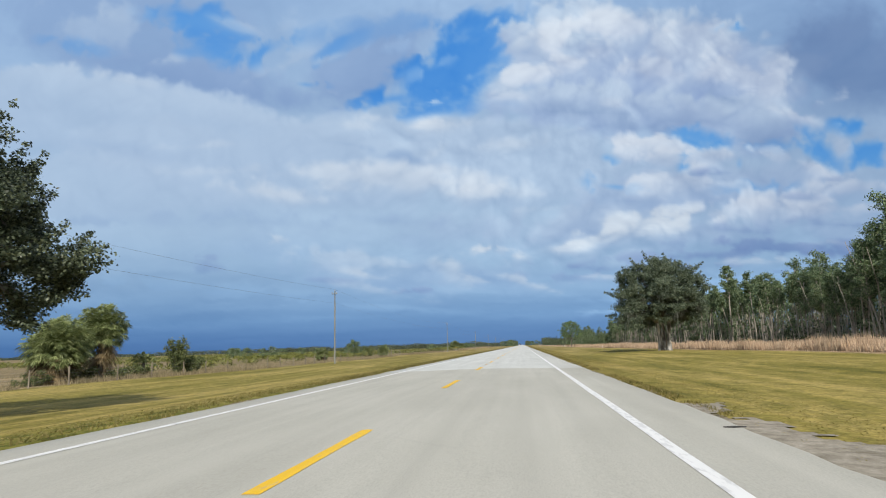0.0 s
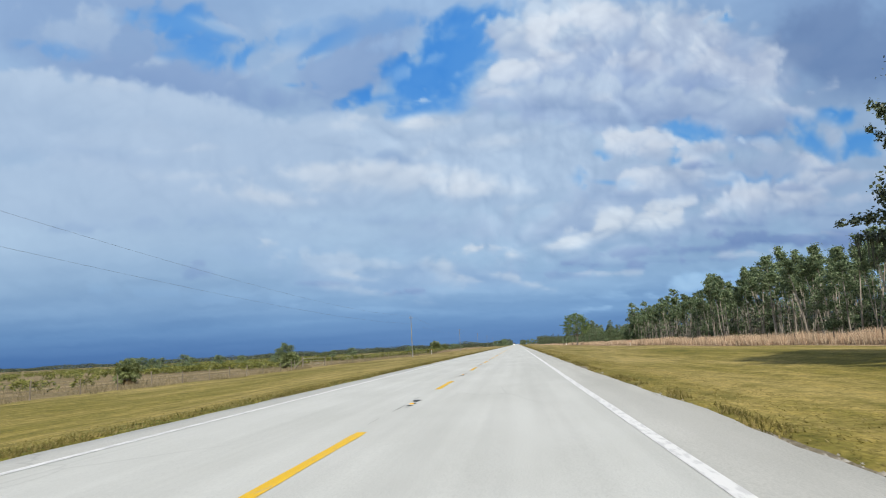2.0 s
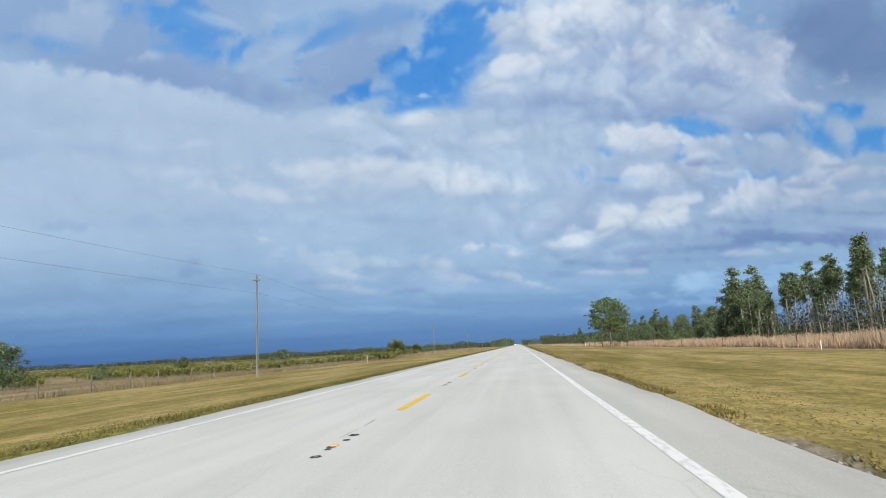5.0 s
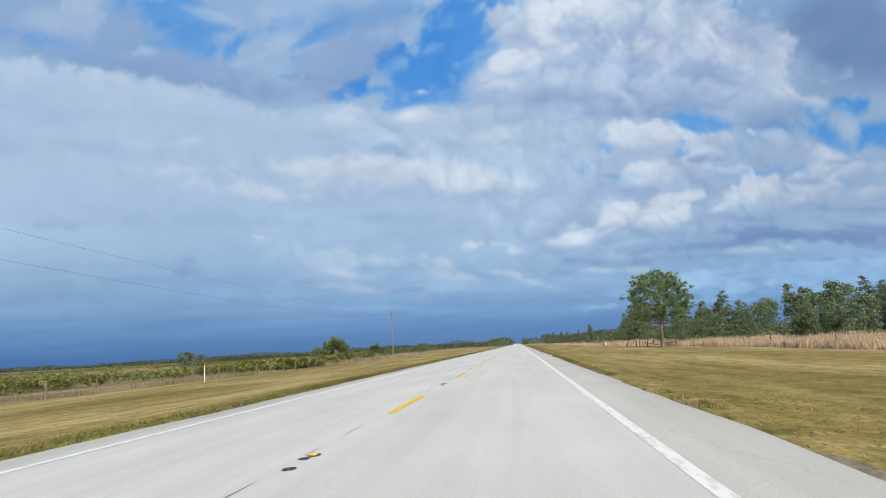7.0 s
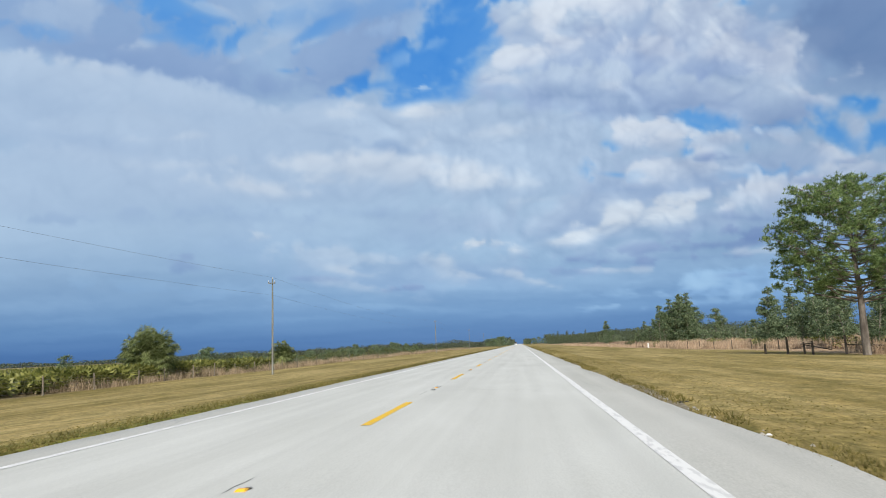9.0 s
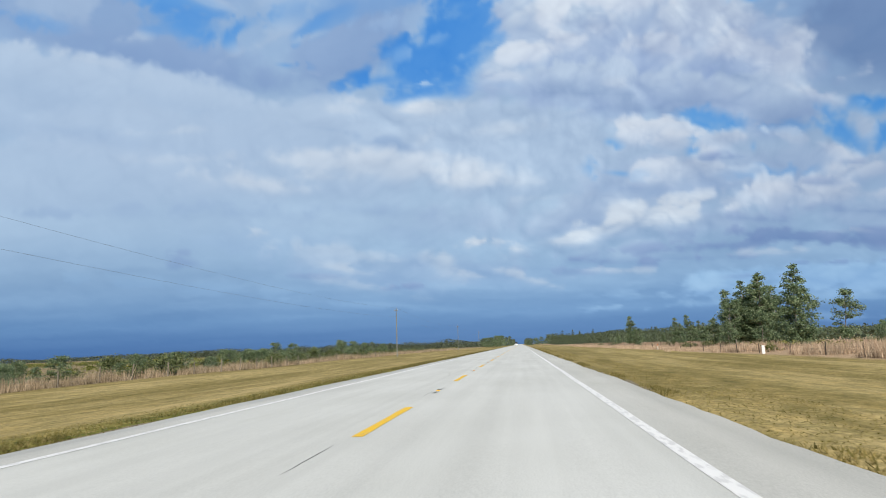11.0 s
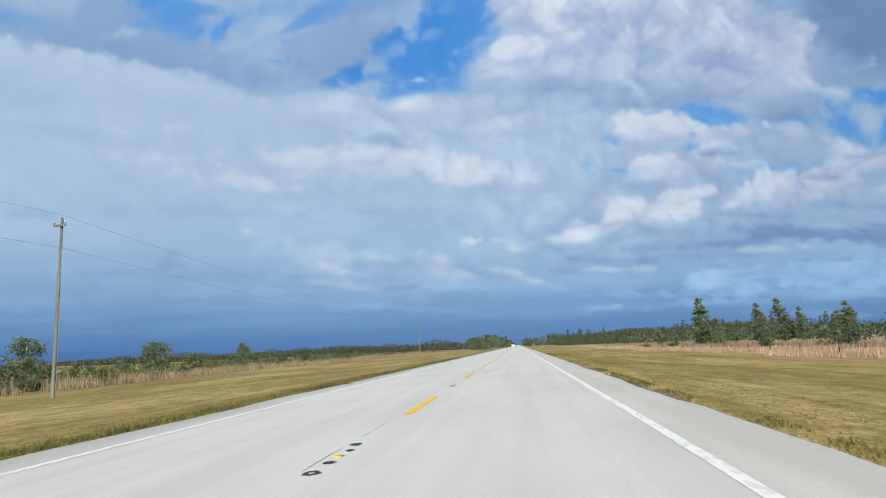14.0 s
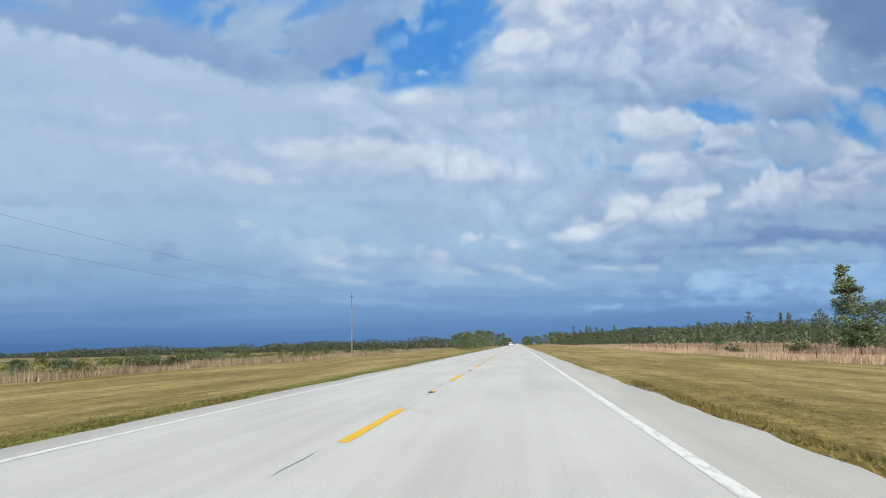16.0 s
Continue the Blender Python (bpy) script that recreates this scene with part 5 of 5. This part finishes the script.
def inner_trunks():
    """Thin pale stems deep in the plantation, past counting."""
    g = np.random.default_rng(320)
    pieces = []
    for k in range(640):
        x, y = g.uniform(46, 62) if k < 380 else g.uniform(37, 47), g.uniform(18, 243)
        p, r = limb(g, (x, y, gz(x, y) - 0.1), (g.normal() * 0.06, g.normal() * 0.06, 1), g.uniform(5, 8.5), 0.075, 0.02, 0.03, 4)
        pieces.append(tube(p, r, 4))
    tagged(new("inner_trunks", mesh_of("inner_trunks", *joined(pieces), M_PALE_BARK)), "thin pale stems deep in the plantation", "tree trunks", kind="stuff")


inner_trunks()


# ---- fences, gate and posts ----
M_OLDWOOD = two_tone("dark_rotten_wood", (0.045, 0.038, 0.030), (0.13, 0.11, 0.09), 3.0, 0.95, (1, 1, 0.15), 0.5)


def post_mesh(seed, h=1.35, r=0.065, wood=M_WOOD):
    g = np.random.default_rng(seed)
    p = np.array([[0, 0, -0.3], [0, 0, 0.1], [0.01, 0.0, h * 0.6], [g.uniform(-0.03, 0.03), g.uniform(-0.03, 0.03), h]])
    v, f = tube(p, [r * 1.05, r, r * 0.95, r * 0.85], 8)
    n = len(v)
    v = np.concatenate([v, p[-1:] + [[0, 0, 0.01]]])
    cap = np.array([[n - 8 + k, n - 8 + (k + 1) % 8, n, n] for k in range(8)])
    me = bpy.data.meshes.new("post")
    me.from_pydata(v.tolist(), [], f.tolist() + [c[:3].tolist() for c in cap])
    me.materials.append(wood)
    return me


POSTS = [post_mesh(k, 1.08 + 0.06 * k, 0.045 + 0.006 * k) for k in range(5)]
DARK_POSTS = [post_mesh(20 + k, 1.05 + 0.06 * k, 0.04 + 0.006 * k, M_OLDWOOD) for k in range(4)]


def fence(x, ys, label, seed, kinds):
    g = np.random.default_rng(seed)
    ob = thing("wire_fence", x, ys[0], gz(x, ys[0]), label, "fence")
    for y in ys:
        p = under("post", kinds[int(g.integers(len(kinds)))], ob)
        p.location = (g.uniform(-0.12, 0.12), y - ys[0], gz(x, y) - gz(x, ys[0]))
        p.rotation_euler = (g.normal() * 0.035, g.normal() * 0.035, g.uniform(0, 6))
    for h in (0.3, 0.55, 0.80, 1.0):
        pts = np.array([(0, y - ys[0], gz(x, y) - gz(x, ys[0]) + h + g.normal() * 0.02) for y in ys])
        under("wire", mesh_of("wire", *tube(pts, 0.006, 3), M_WIRE), ob)
    return ob


g = np.random.default_rng(55)
jit = lambda a: a + g.uniform(-0.6, 0.6, len(a))
fence(-29.0, jit(np.arange(-8.0, 138, 4.8)), "weathered wooden post and wire fence along the pasture", 1, POSTS)
fence(-29.0, jit(np.arange(155.4, 650, 4.8)), "weathered wooden post and wire fence along the pasture", 2, POSTS)
fence(29.2, jit(np.arange(-6.0, 650, 7.6)), "dark slim post and wire fence among dry grass", 3, DARK_POSTS)


M_RAIL = two_tone("pale_rail_wood", (0.30, 0.29, 0.20), (0.58, 0.56, 0.42), 2.5, 0.85, (1, 0.15, 1), 0.3)


def farm_gate(x, y0, y1):
    z = gz(x, (y0 + y1) / 2)
    ob = thing("farm_gate", x, y0, z, "closed pale-railed farm gate between stout wooden posts", "gate")
    w = y1 - y0
    for y, h in ((0, 1.75), (w, 1.6)):
        p = under("gate_post", post_mesh(60 + int(y), h, 0.11), ob, "thick wooden gate post")
        p.location = (0, y, 0)
    for lo, hi, rad in ((0.98, 0.92, 0.035), (1.42, 1.30, 0.045), (0.50, 0.48, 0.018)):
        under("rail", mesh_of("rail", *tube([(0.05, 0.05, lo), (0.05, w * 0.5, (lo + hi) / 2 - 0.03), (0.05, w - 0.05, hi)], rad, 7), M_RAIL), ob, "pale weathered rail")
    for y in (0.25, w * 0.33, w * 0.66, w - 0.25):
        under("upright", mesh_of("upright", *tube([(0.05, y, 0.42), (0.05, y, 1.36)], 0.016, 6), M_STEEL), ob)
    v, f = tube([(0, -0.1, 1.25), (0, -3.4, 0.15)], 0.05, 7)
    under("brace", mesh_of("brace", v, f, M_WOOD), ob, "sloping wooden brace")
    p = under("brace_post", POSTS[2], ob)
    p.location = (0, -3.5, 0)


farm_gate(-29.4, 142.0, 153.0)


def marker_post(x, y, h, label, top, body, half=0.04):
    z = gz(x, y)
    ob = thing("marker_post", x, y, z, label, "marker post", "roadside marker posts")
    part("post", box(bmesh.new(), -half, half, -half * 0.5, half * 0.5, -0.2, h, 0.008), body, ob)
    part("cap", box(bmesh.new(), -half - 0.004, half + 0.004, -half * 0.5 - 0.004, half * 0.5 + 0.004, h - 0.22, h + 0.01, 0.01), top, ob, "coloured reflective band")


M_POSTWHITE = painted("white_plastic", (0.80, 0.80, 0.77), 0.5)
M_ORANGE = painted("orange_band", (0.75, 0.22, 0.05), 0.5)
marker_post(27.0, 196.8, 1.0, "white marker post with orange band by the fence", M_ORANGE, M_POSTWHITE)
marker_post(28.3, 401.0, 0.9, "squat cream-white marker post by the fence", M_POSTWHITE, M_POSTWHITE, 0.15)
marker_post(-25.5, 256.4, 1.6, "slim white marker post with red-orange top on the verge", M_ORANGE, M_POSTWHITE)
marker_post(26.5, 447.0, 1.0, "white marker post with orange band by the fence", M_ORANGE, M_POSTWHITE)

# an old row of stub posts under the pine
stubs = thing("old_posts", 22.3, 316.0, gz(22.3, 316), "row of dark broken cattle-pen posts under the pine", "fence")
for k, (dx, dy, h) in enumerate(((-1.5, 0.3, 0.85), (0, 0, 1.3), (1.95, 0.4, 0.9), (2.5, 3.2, 0.8), (4.15, 0.0, 1.25), (6.4, -1.2, 0.9), (8.2, 0.6, 0.8))):
    p = under("post", post_mesh(80 + k, h, 0.09, M_OLDWOOD), stubs)
    p.location = (dx, dy, 0)
for a, b in (((1.0, 0.2, 0.72), (2.1, 0.4, 0.76)), ((4.15, 0, 0.55), (6.4, -1.2, 0.4)), ((2.5, 3.2, 0.6), (4.2, 2.4, 0.15))):
    under("rail", mesh_of("rail", *tube([a, b], 0.04, 6), M_OLDWOOD), stubs)

# ---- power line ----
POLE_X, POLE_Y, POLE_H = -22.3, (-57.0, 70.8, 198.6, 326.6, 452.8, 579.0, 705.0, 831.0), 9.5


def utility_pole(y):
    z = gz(POLE_X, y)
    ob = thing("utility_pole", POLE_X, y, z, "tall slim weathered wooden utility pole on the verge", "utility pole", "utility poles")
    p = np.array([[0, 0, -0.5], [0, 0, 0.5], [0.02, 0, POLE_H * 0.5], [0.05, 0.02, POLE_H]])
    under("pole", mesh_of("pole", *tube(p, [0.098, 0.095, 0.085, 0.068], 12), M_POLE, True), ob)
    part("crossarm", box(bmesh.new(), -0.35, 0.4, -0.16, -0.08, POLE_H - 0.45, POLE_H - 0.35, 0.01), M_POLE, ob, "short wooden crossarm")
    for x, h in ((0.05, POLE_H), (-0.3, POLE_H - 0.35), (0.34, POLE_H - 0.35)):
        yy = 0 if h == POLE_H else -0.12
        under("insulator", mesh_of("insulator", *tube([(x, yy, h - 0.02), (x, yy, h + 0.06), (x, yy, h + 0.1), (x, yy, h + 0.2)], [0.03, 0.05, 0.06, 0.03], 8), M_STEEL, True), ob, "grey insulator")
    under("ground_wire", mesh_of("ground_wire", *tube([(0.17, 0, 0.1), (0.15, 0, POLE_H * 0.5), (0.12, 0, POLE_H - 1.6)], 0.012, 4), M_STEEL), ob)
    return ob


for y in POLE_Y:
    utility_pole(y)
line = thing("power_line", POLE_X, 0, 0, "two thin dark power cables sagging between the poles", "cable")
for h, sag in ((POLE_H + 0.2, 1.35), (POLE_H - 1.6, 1.0)):
    for a, b in zip(POLE_Y[:-1], POLE_Y[1:]):
        t = np.linspace(0, 1, 17)
        za, zb = gz(POLE_X, a), gz(POLE_X, b)
        pts = np.stack([0.06 + 0 * t, a + (b - a) * t, za + (zb - za) * t + h - sag * 4 * t * (1 - t)], 1)
        under("cable", mesh_of("cable", *tube(pts, 0.006, 4), M_CABLE), line)

# ---- road furniture and litter ----
def reflector(y, owner_seed):
    g = np.random.default_rng(owner_seed)
    ob = thing("road_reflector", 0, y, 0, "amber pavement reflector on worn black tar pads", "road reflector", "centre line reflectors")
    bm = bmesh.new()
    box(bm, -0.045, 0.045, -0.045, 0.045, 0.0, 0.018)
    for v in bm.verts:
        if v.co.z > 0.01:
            v.co.x *= 0.75
            v.co.y *= 0.6
    part("lens", bm, M_AMBER, ob)
    for k in range(int(g.integers(3, 6))):
        bm = bmesh.new()
        size, turn = 0.07 * g.uniform(0.6, 1.25), g.uniform(0, 6)
        ring = [[bm.verts.new((math.cos(a) * r * (1 + 0.12 * math.sin(3 * a + turn)), math.sin(a) * r, 0)) for a in np.linspace(0, 2 * np.pi, 14, False)] for r in (size * g.uniform(0.05, 0.35), size)]
        for m in range(14):
            bm.faces.new((ring[0][m], ring[1][m], ring[1][(m + 1) % 14], ring[0][(m + 1) % 14]))
        off = Vector((g.uniform(-0.03, 0.03), -0.75 + 0.4 * k + g.uniform(-0.12, 0.12), 0.003 + 0.0005 * k))
        for v in bm.verts:
            v.co = Vector((v.co.x * g.uniform(0.85, 1.15), v.co.y * g.uniform(1.2, 1.7), 0)) + off
        part("tar_pad", bm, M_TAR, ob, "black tar pad")


for k in range(1, 58):
    reflector(DASH_Y - DASH / 2 + (k - 0.5) * CYCLE, 500 + k)


def scrap(name, x, y, size, mat, label, category, seed, turn=None):
    """A crumpled scrap lying on the ground."""
    g = np.random.default_rng(seed)
    bm = bmesh.new()
    bmesh.ops.create_icosphere(bm, subdivisions=2, radius=1.0)
    for v in bm.verts:
        k = 1 + 0.45 * (noise.noise(v.co * 1.7 + Vector((seed, 0, 0))))
        v.co = Vector((v.co.x * size[0] * k, v.co.y * size[1] * k, (v.co.z * k + 0.8) * size[2]))
    me = bm_mesh(name, bm, mat)
    ob = new(name, me)
    base = float(road_z(x)) if PAVE_L < x < PAVE_R else gz(x, y)
    ob.matrix_basis = pose(x, y, base, 0, 0, g.uniform(0, 180) if turn is None else turn)
    tagged(ob, label, category)


M_RUBBER = two_tone("black_rubber", (0.02, 0.02, 0.02), (0.06, 0.058, 0.055), 9.0, 0.8)
M_PAPER = painted("white_litter", (0.78, 0.78, 0.76), 0.7)
M_SHELL = two_tone("shell_gravel", (0.20, 0.175, 0.13), (0.40, 0.36, 0.29), 5.0, 0.95, (1, 1, 1), 0.6)
scrap("tyre_scrap", 4.82, -2.53, (0.15, 0.03, 0.012), M_RUBBER, "flat black strip of torn tyre on the paved shoulder", "tyre scrap", 1, 4)
scrap("tyre_scrap", 5.05, 217.0, (0.16, 0.06, 0.014), M_RUBBER, "black scrap of tyre at the pavement edge", "tyre scrap", 2)
scrap("tyre_scrap", 5.15, 276.6, (0.13, 0.05, 0.014), M_RUBBER, "black scrap of tyre at the pavement edge", "tyre scrap", 3)
scrap("tyre_scrap", 5.1, 461.5, (0.06, 0.05, 0.02), M_RUBBER, "black scrap of tyre at the pavement edge", "tyre scrap", 4)
scrap("tyre_scrap", -4.4, 444.7, (0.26, 0.05, 0.015), M_RUBBER, "long black strip of tyre beside the edge line", "tyre scrap", 5)
scrap("tyre_scrap", -4.5, 400.5, (0.20, 0.07, 0.025), M_RUBBER, "black scrap of tyre at the pavement edge", "tyre scrap", 6)
scrap("tyre_scrap", -4.4, 389.5, (0.22, 0.07, 0.025), M_RUBBER, "black scrap of tyre at the pavement edge", "tyre scrap", 7)
scrap("litter", 5.12, 445.3, (0.05, 0.04, 0.03), M_PAPER, "crumpled white litter in the verge grass", "litter", 8)
scrap("litter", 5.1, 272.4, (0.035, 0.03, 0.02), M_PAPER, "crumpled white litter in the verge grass", "litter", 9)
scrap("litter", 6.4, 466.0, (0.02, 0.015, 0.01), M_PAPER, "crumpled white litter in the verge grass", "litter", 10)


def centre_joint():
    """The worn joint between the two lanes: short broken lengths of dark crack."""
    q = np.random.default_rng(61)
    pieces, y = [], 24.0
    while y < 505:
        n, ln = 7, q.uniform(0.3, 1.8)
        s = np.linspace(0, 1, n)
        x = q.uniform(-0.14, -0.09) + np.cumsum(q.normal(size=n)) * 0.006
        w = q.uniform(0.003, 0.007) * np.sqrt(np.clip(s * (1 - s) * 4, 0.04, 1))
        v = np.concatenate([np.stack([x - w, y + s * ln, road_z(x - w) + 0.0025], 1), np.stack([x + w, y + s * ln, road_z(x + w) + 0.0025], 1)])
        i = np.arange(n - 1)
        if (y + ln - DASH_Y) % CYCLE < CYCLE - DASH - 0.2 and (y - DASH_Y) % CYCLE < CYCLE - DASH - 0.2:
            pieces.append((v, np.stack([i, i + n, i + n + 1, i + 1], 1)))
        y += ln + q.exponential(2.2)
    ob = under("joint_crack", mesh_of("joint_crack", *joined(pieces), M_TAR), road, "broken dark crack along the lane joint")
    ob["kind"] = "stuff"


centre_joint()


M_SOIL = two_tone("bare_edge_soil", (0.15, 0.128, 0.085), (0.31, 0.268, 0.19), 6.0, 0.95, (1, 1, 1), 0.5)


def edge_soil(name, x0, side, seed):
    """A narrow ragged band of bare soil where the pavement ends."""
    q = np.random.default_rng(seed)
    y = np.arange(-9.0, 505.0, 0.35)
    wide = np.clip(0.05 + 0.55 * (fbm(y * 0.35 + 40, y * 0 + seed, seed, 4) - 0.42) + q.normal(size=len(y)) * 0.02, 0.02, 0.34)
    a, b = x0 + 0 * y, x0 + side * wide
    v = np.concatenate([np.stack([a, y, ground_z(a, y) + 0.012], 1), np.stack([b, y, ground_z(b, y) + 0.012], 1)])
    i, n = np.arange(len(y) - 1), len(y)
    tagged(new(name, mesh_of(name, v, np.stack([i, i + n, i + n + 1, i + 1], 1), M_SOIL)), "narrow band of bare dark soil along the pavement edge", "soil", kind="stuff")


edge_soil("edge_soil", PAVE_R + 0.02, 1, 71)
edge_soil("edge_soil", PAVE_L - 0.02, -1, 72)


def edge_crumbs():
    """Pale broken bits of pavement and shell lying along the edges, past counting."""
    q = np.random.default_rng(73)
    n = 5200
    y = q.uniform(-9, 505, n)
    right = q.random(n) < 0.6
    keep = fbm(y * 0.12 + 20, np.where(right, 3.0, 9.0), 74, 3) + 0.25 * np.exp(-((y - 72) / 18.0) ** 2) * right > 0.53
    y, right = y[keep], right[keep]
    x = np.where(right, PAVE_R + 0.03 + np.abs(q.normal(size=len(y))) * 0.10, PAVE_L - 0.03 - np.abs(q.normal(size=len(y))) * 0.08)
    z = np.maximum(ground_z(x, y), -0.115) + 0.01
    r = 0.007 + 0.035 * q.random(len(y)) ** 3
    k = np.arange(5) * 2 * np.pi / 5
    ring = 1 + 0.3 * q.normal(size=(len(y), 5)).clip(-1, 1)
    base = np.stack([x[:, None] + np.cos(k) * r[:, None] * ring, y[:, None] + np.sin(k) * r[:, None] * ring * 1.3, np.repeat(z[:, None] - 0.01, 5, 1)], -1)
    top = np.stack([x, y, z + r * 0.55], -1)[:, None]
    v = np.concatenate([base, top], 1).reshape(-1, 3)
    f = (np.arange(len(y)) * 6)[:, None, None] + np.array([[j, (j + 1) % 5, 5] for j in range(5)])[None]
    tagged(new("edge_crumbs", mesh_of("edge_crumbs", v, f.reshape(-1, 3), M_CRUMB)), "pale crumbs of broken pavement and shell along the edge", "gravel", kind="stuff")


M_CRUMB = two_tone("pale_crumbs", (0.26, 0.24, 0.20), (0.50, 0.47, 0.41), 9.0, 0.95, (1, 1, 1), 0.4)
edge_crumbs()


def gravel_apron():
    """A worn patch of pale shell and sand where a track meets the pavement."""
    xs, ys = np.arange(4.85, 11.0, 0.16), np.arange(-16.0, 1.5, 0.16)
    gx, gy = np.meshgrid(xs, ys)
    v = np.stack([gx, gy, np.maximum(ground_z(gx, gy) + 0.015, -0.084 - (gx - 4.9) * 0.05)], -1).reshape(-1, 3)
    i, j = np.meshgrid(np.arange(len(ys) - 1), np.arange(len(xs) - 1), indexing="ij")
    n = len(xs)
    q = np.stack([i * n + j, i * n + j + 1, (i + 1) * n + j + 1, (i + 1) * n + j], -1).reshape(-1, 4)
    cx, cy = xs[j.ravel()], ys[i.ravel()]
    torn = fbm(cx * 1.4 + 30, cy * 0.9 + 30, 140, 5) - 0.5
    reach = np.interp(cy, [-16, -8, -6, -4, -1.5, 1.0], [6.0, 4.0, 1.8, 0.7, 0.4, 0.0])
    q = q[cx + torn * 3.0 < 4.9 + reach]
    tagged(new("shell_gravel", mesh_of("shell_gravel", v, q, M_SHELL)), "worn pale shell and sand beside the pavement", "gravel", kind="stuff")


gravel_apron()


# ---- vehicles far down the road ----
def far_vehicle(name, x, y, w, h, length, paint, label, category, boxy):
    ob = thing(name, x, y, float(road_z(x)), label, category)
    b = bmesh.new()
    box(b, -w / 2, w / 2, 0, length, 0.35, h * 0.58, 0.08)
    part("body", b, paint, ob)
    c = bmesh.new()
    box(c, -w / 2 * 0.92, w / 2 * 0.92, (0.2 if boxy else length * 0.25), length * 0.96, h * 0.58, h, 0.08)
    for v in c.verts:
        if v.co.z > h * 0.8 and not boxy:
            v.co.y += 0.45 if v.co.y < length * 0.5 else -0.35
    part("cabin", c, paint, ob)
    s = bmesh.new()
    box(s, -w / 2 * 0.8, w / 2 * 0.8, (0.16 if boxy else length * 0.25 - 0.01), (0.2 if boxy else length * 0.3), h * 0.62, h * 0.9, 0.02)
    part("windscreen", s, M_GLASS, ob, "dark windscreen")
    for sx in (-1, 1):
        l = bmesh.new()
        box(l, sx * w * 0.36 - 0.14, sx * w * 0.36 + 0.14, -0.03, 0.05, 0.62, 0.82, 0.02)
        part("headlight", l, M_LAMP, ob, "lit white headlight")
        for yy in (length * 0.18, length * 0.82):
            v, f = tube([(sx * w / 2 - 0.12, yy, 0.33), (sx * w / 2 + 0.08, yy, 0.33)], 0.33, 14)
            wheel = under("wheel", mesh_of("wheel", v, f, M_RUBBER), ob, "black tyre")


M_CARWHITE = painted("white_car_paint", (0.75, 0.76, 0.78), 0.3)
M_CARDARK = painted("dark_car_paint", (0.05, 0.06, 0.08), 0.3)
M_GLASS = painted("dark_glass", (0.03, 0.035, 0.04), 0.1)
M_LAMP, ns_l, ls_l, b_l = material("headlight_glow", 0.3)
b_l.inputs["Emission Color"].default_value, b_l.inputs["Emission Strength"].default_value = (1, 0.97, 0.9, 1), 3.0
far_vehicle("white_car", -1.9, 850.0, 1.9, 1.75, 4.8, M_CARWHITE, "white car with lit headlights coming along the road", "car", False)
far_vehicle("truck", -1.9, 892.0, 2.3, 2.9, 7.0, M_CARDARK, "dark boxy truck following along the far road", "truck", True)
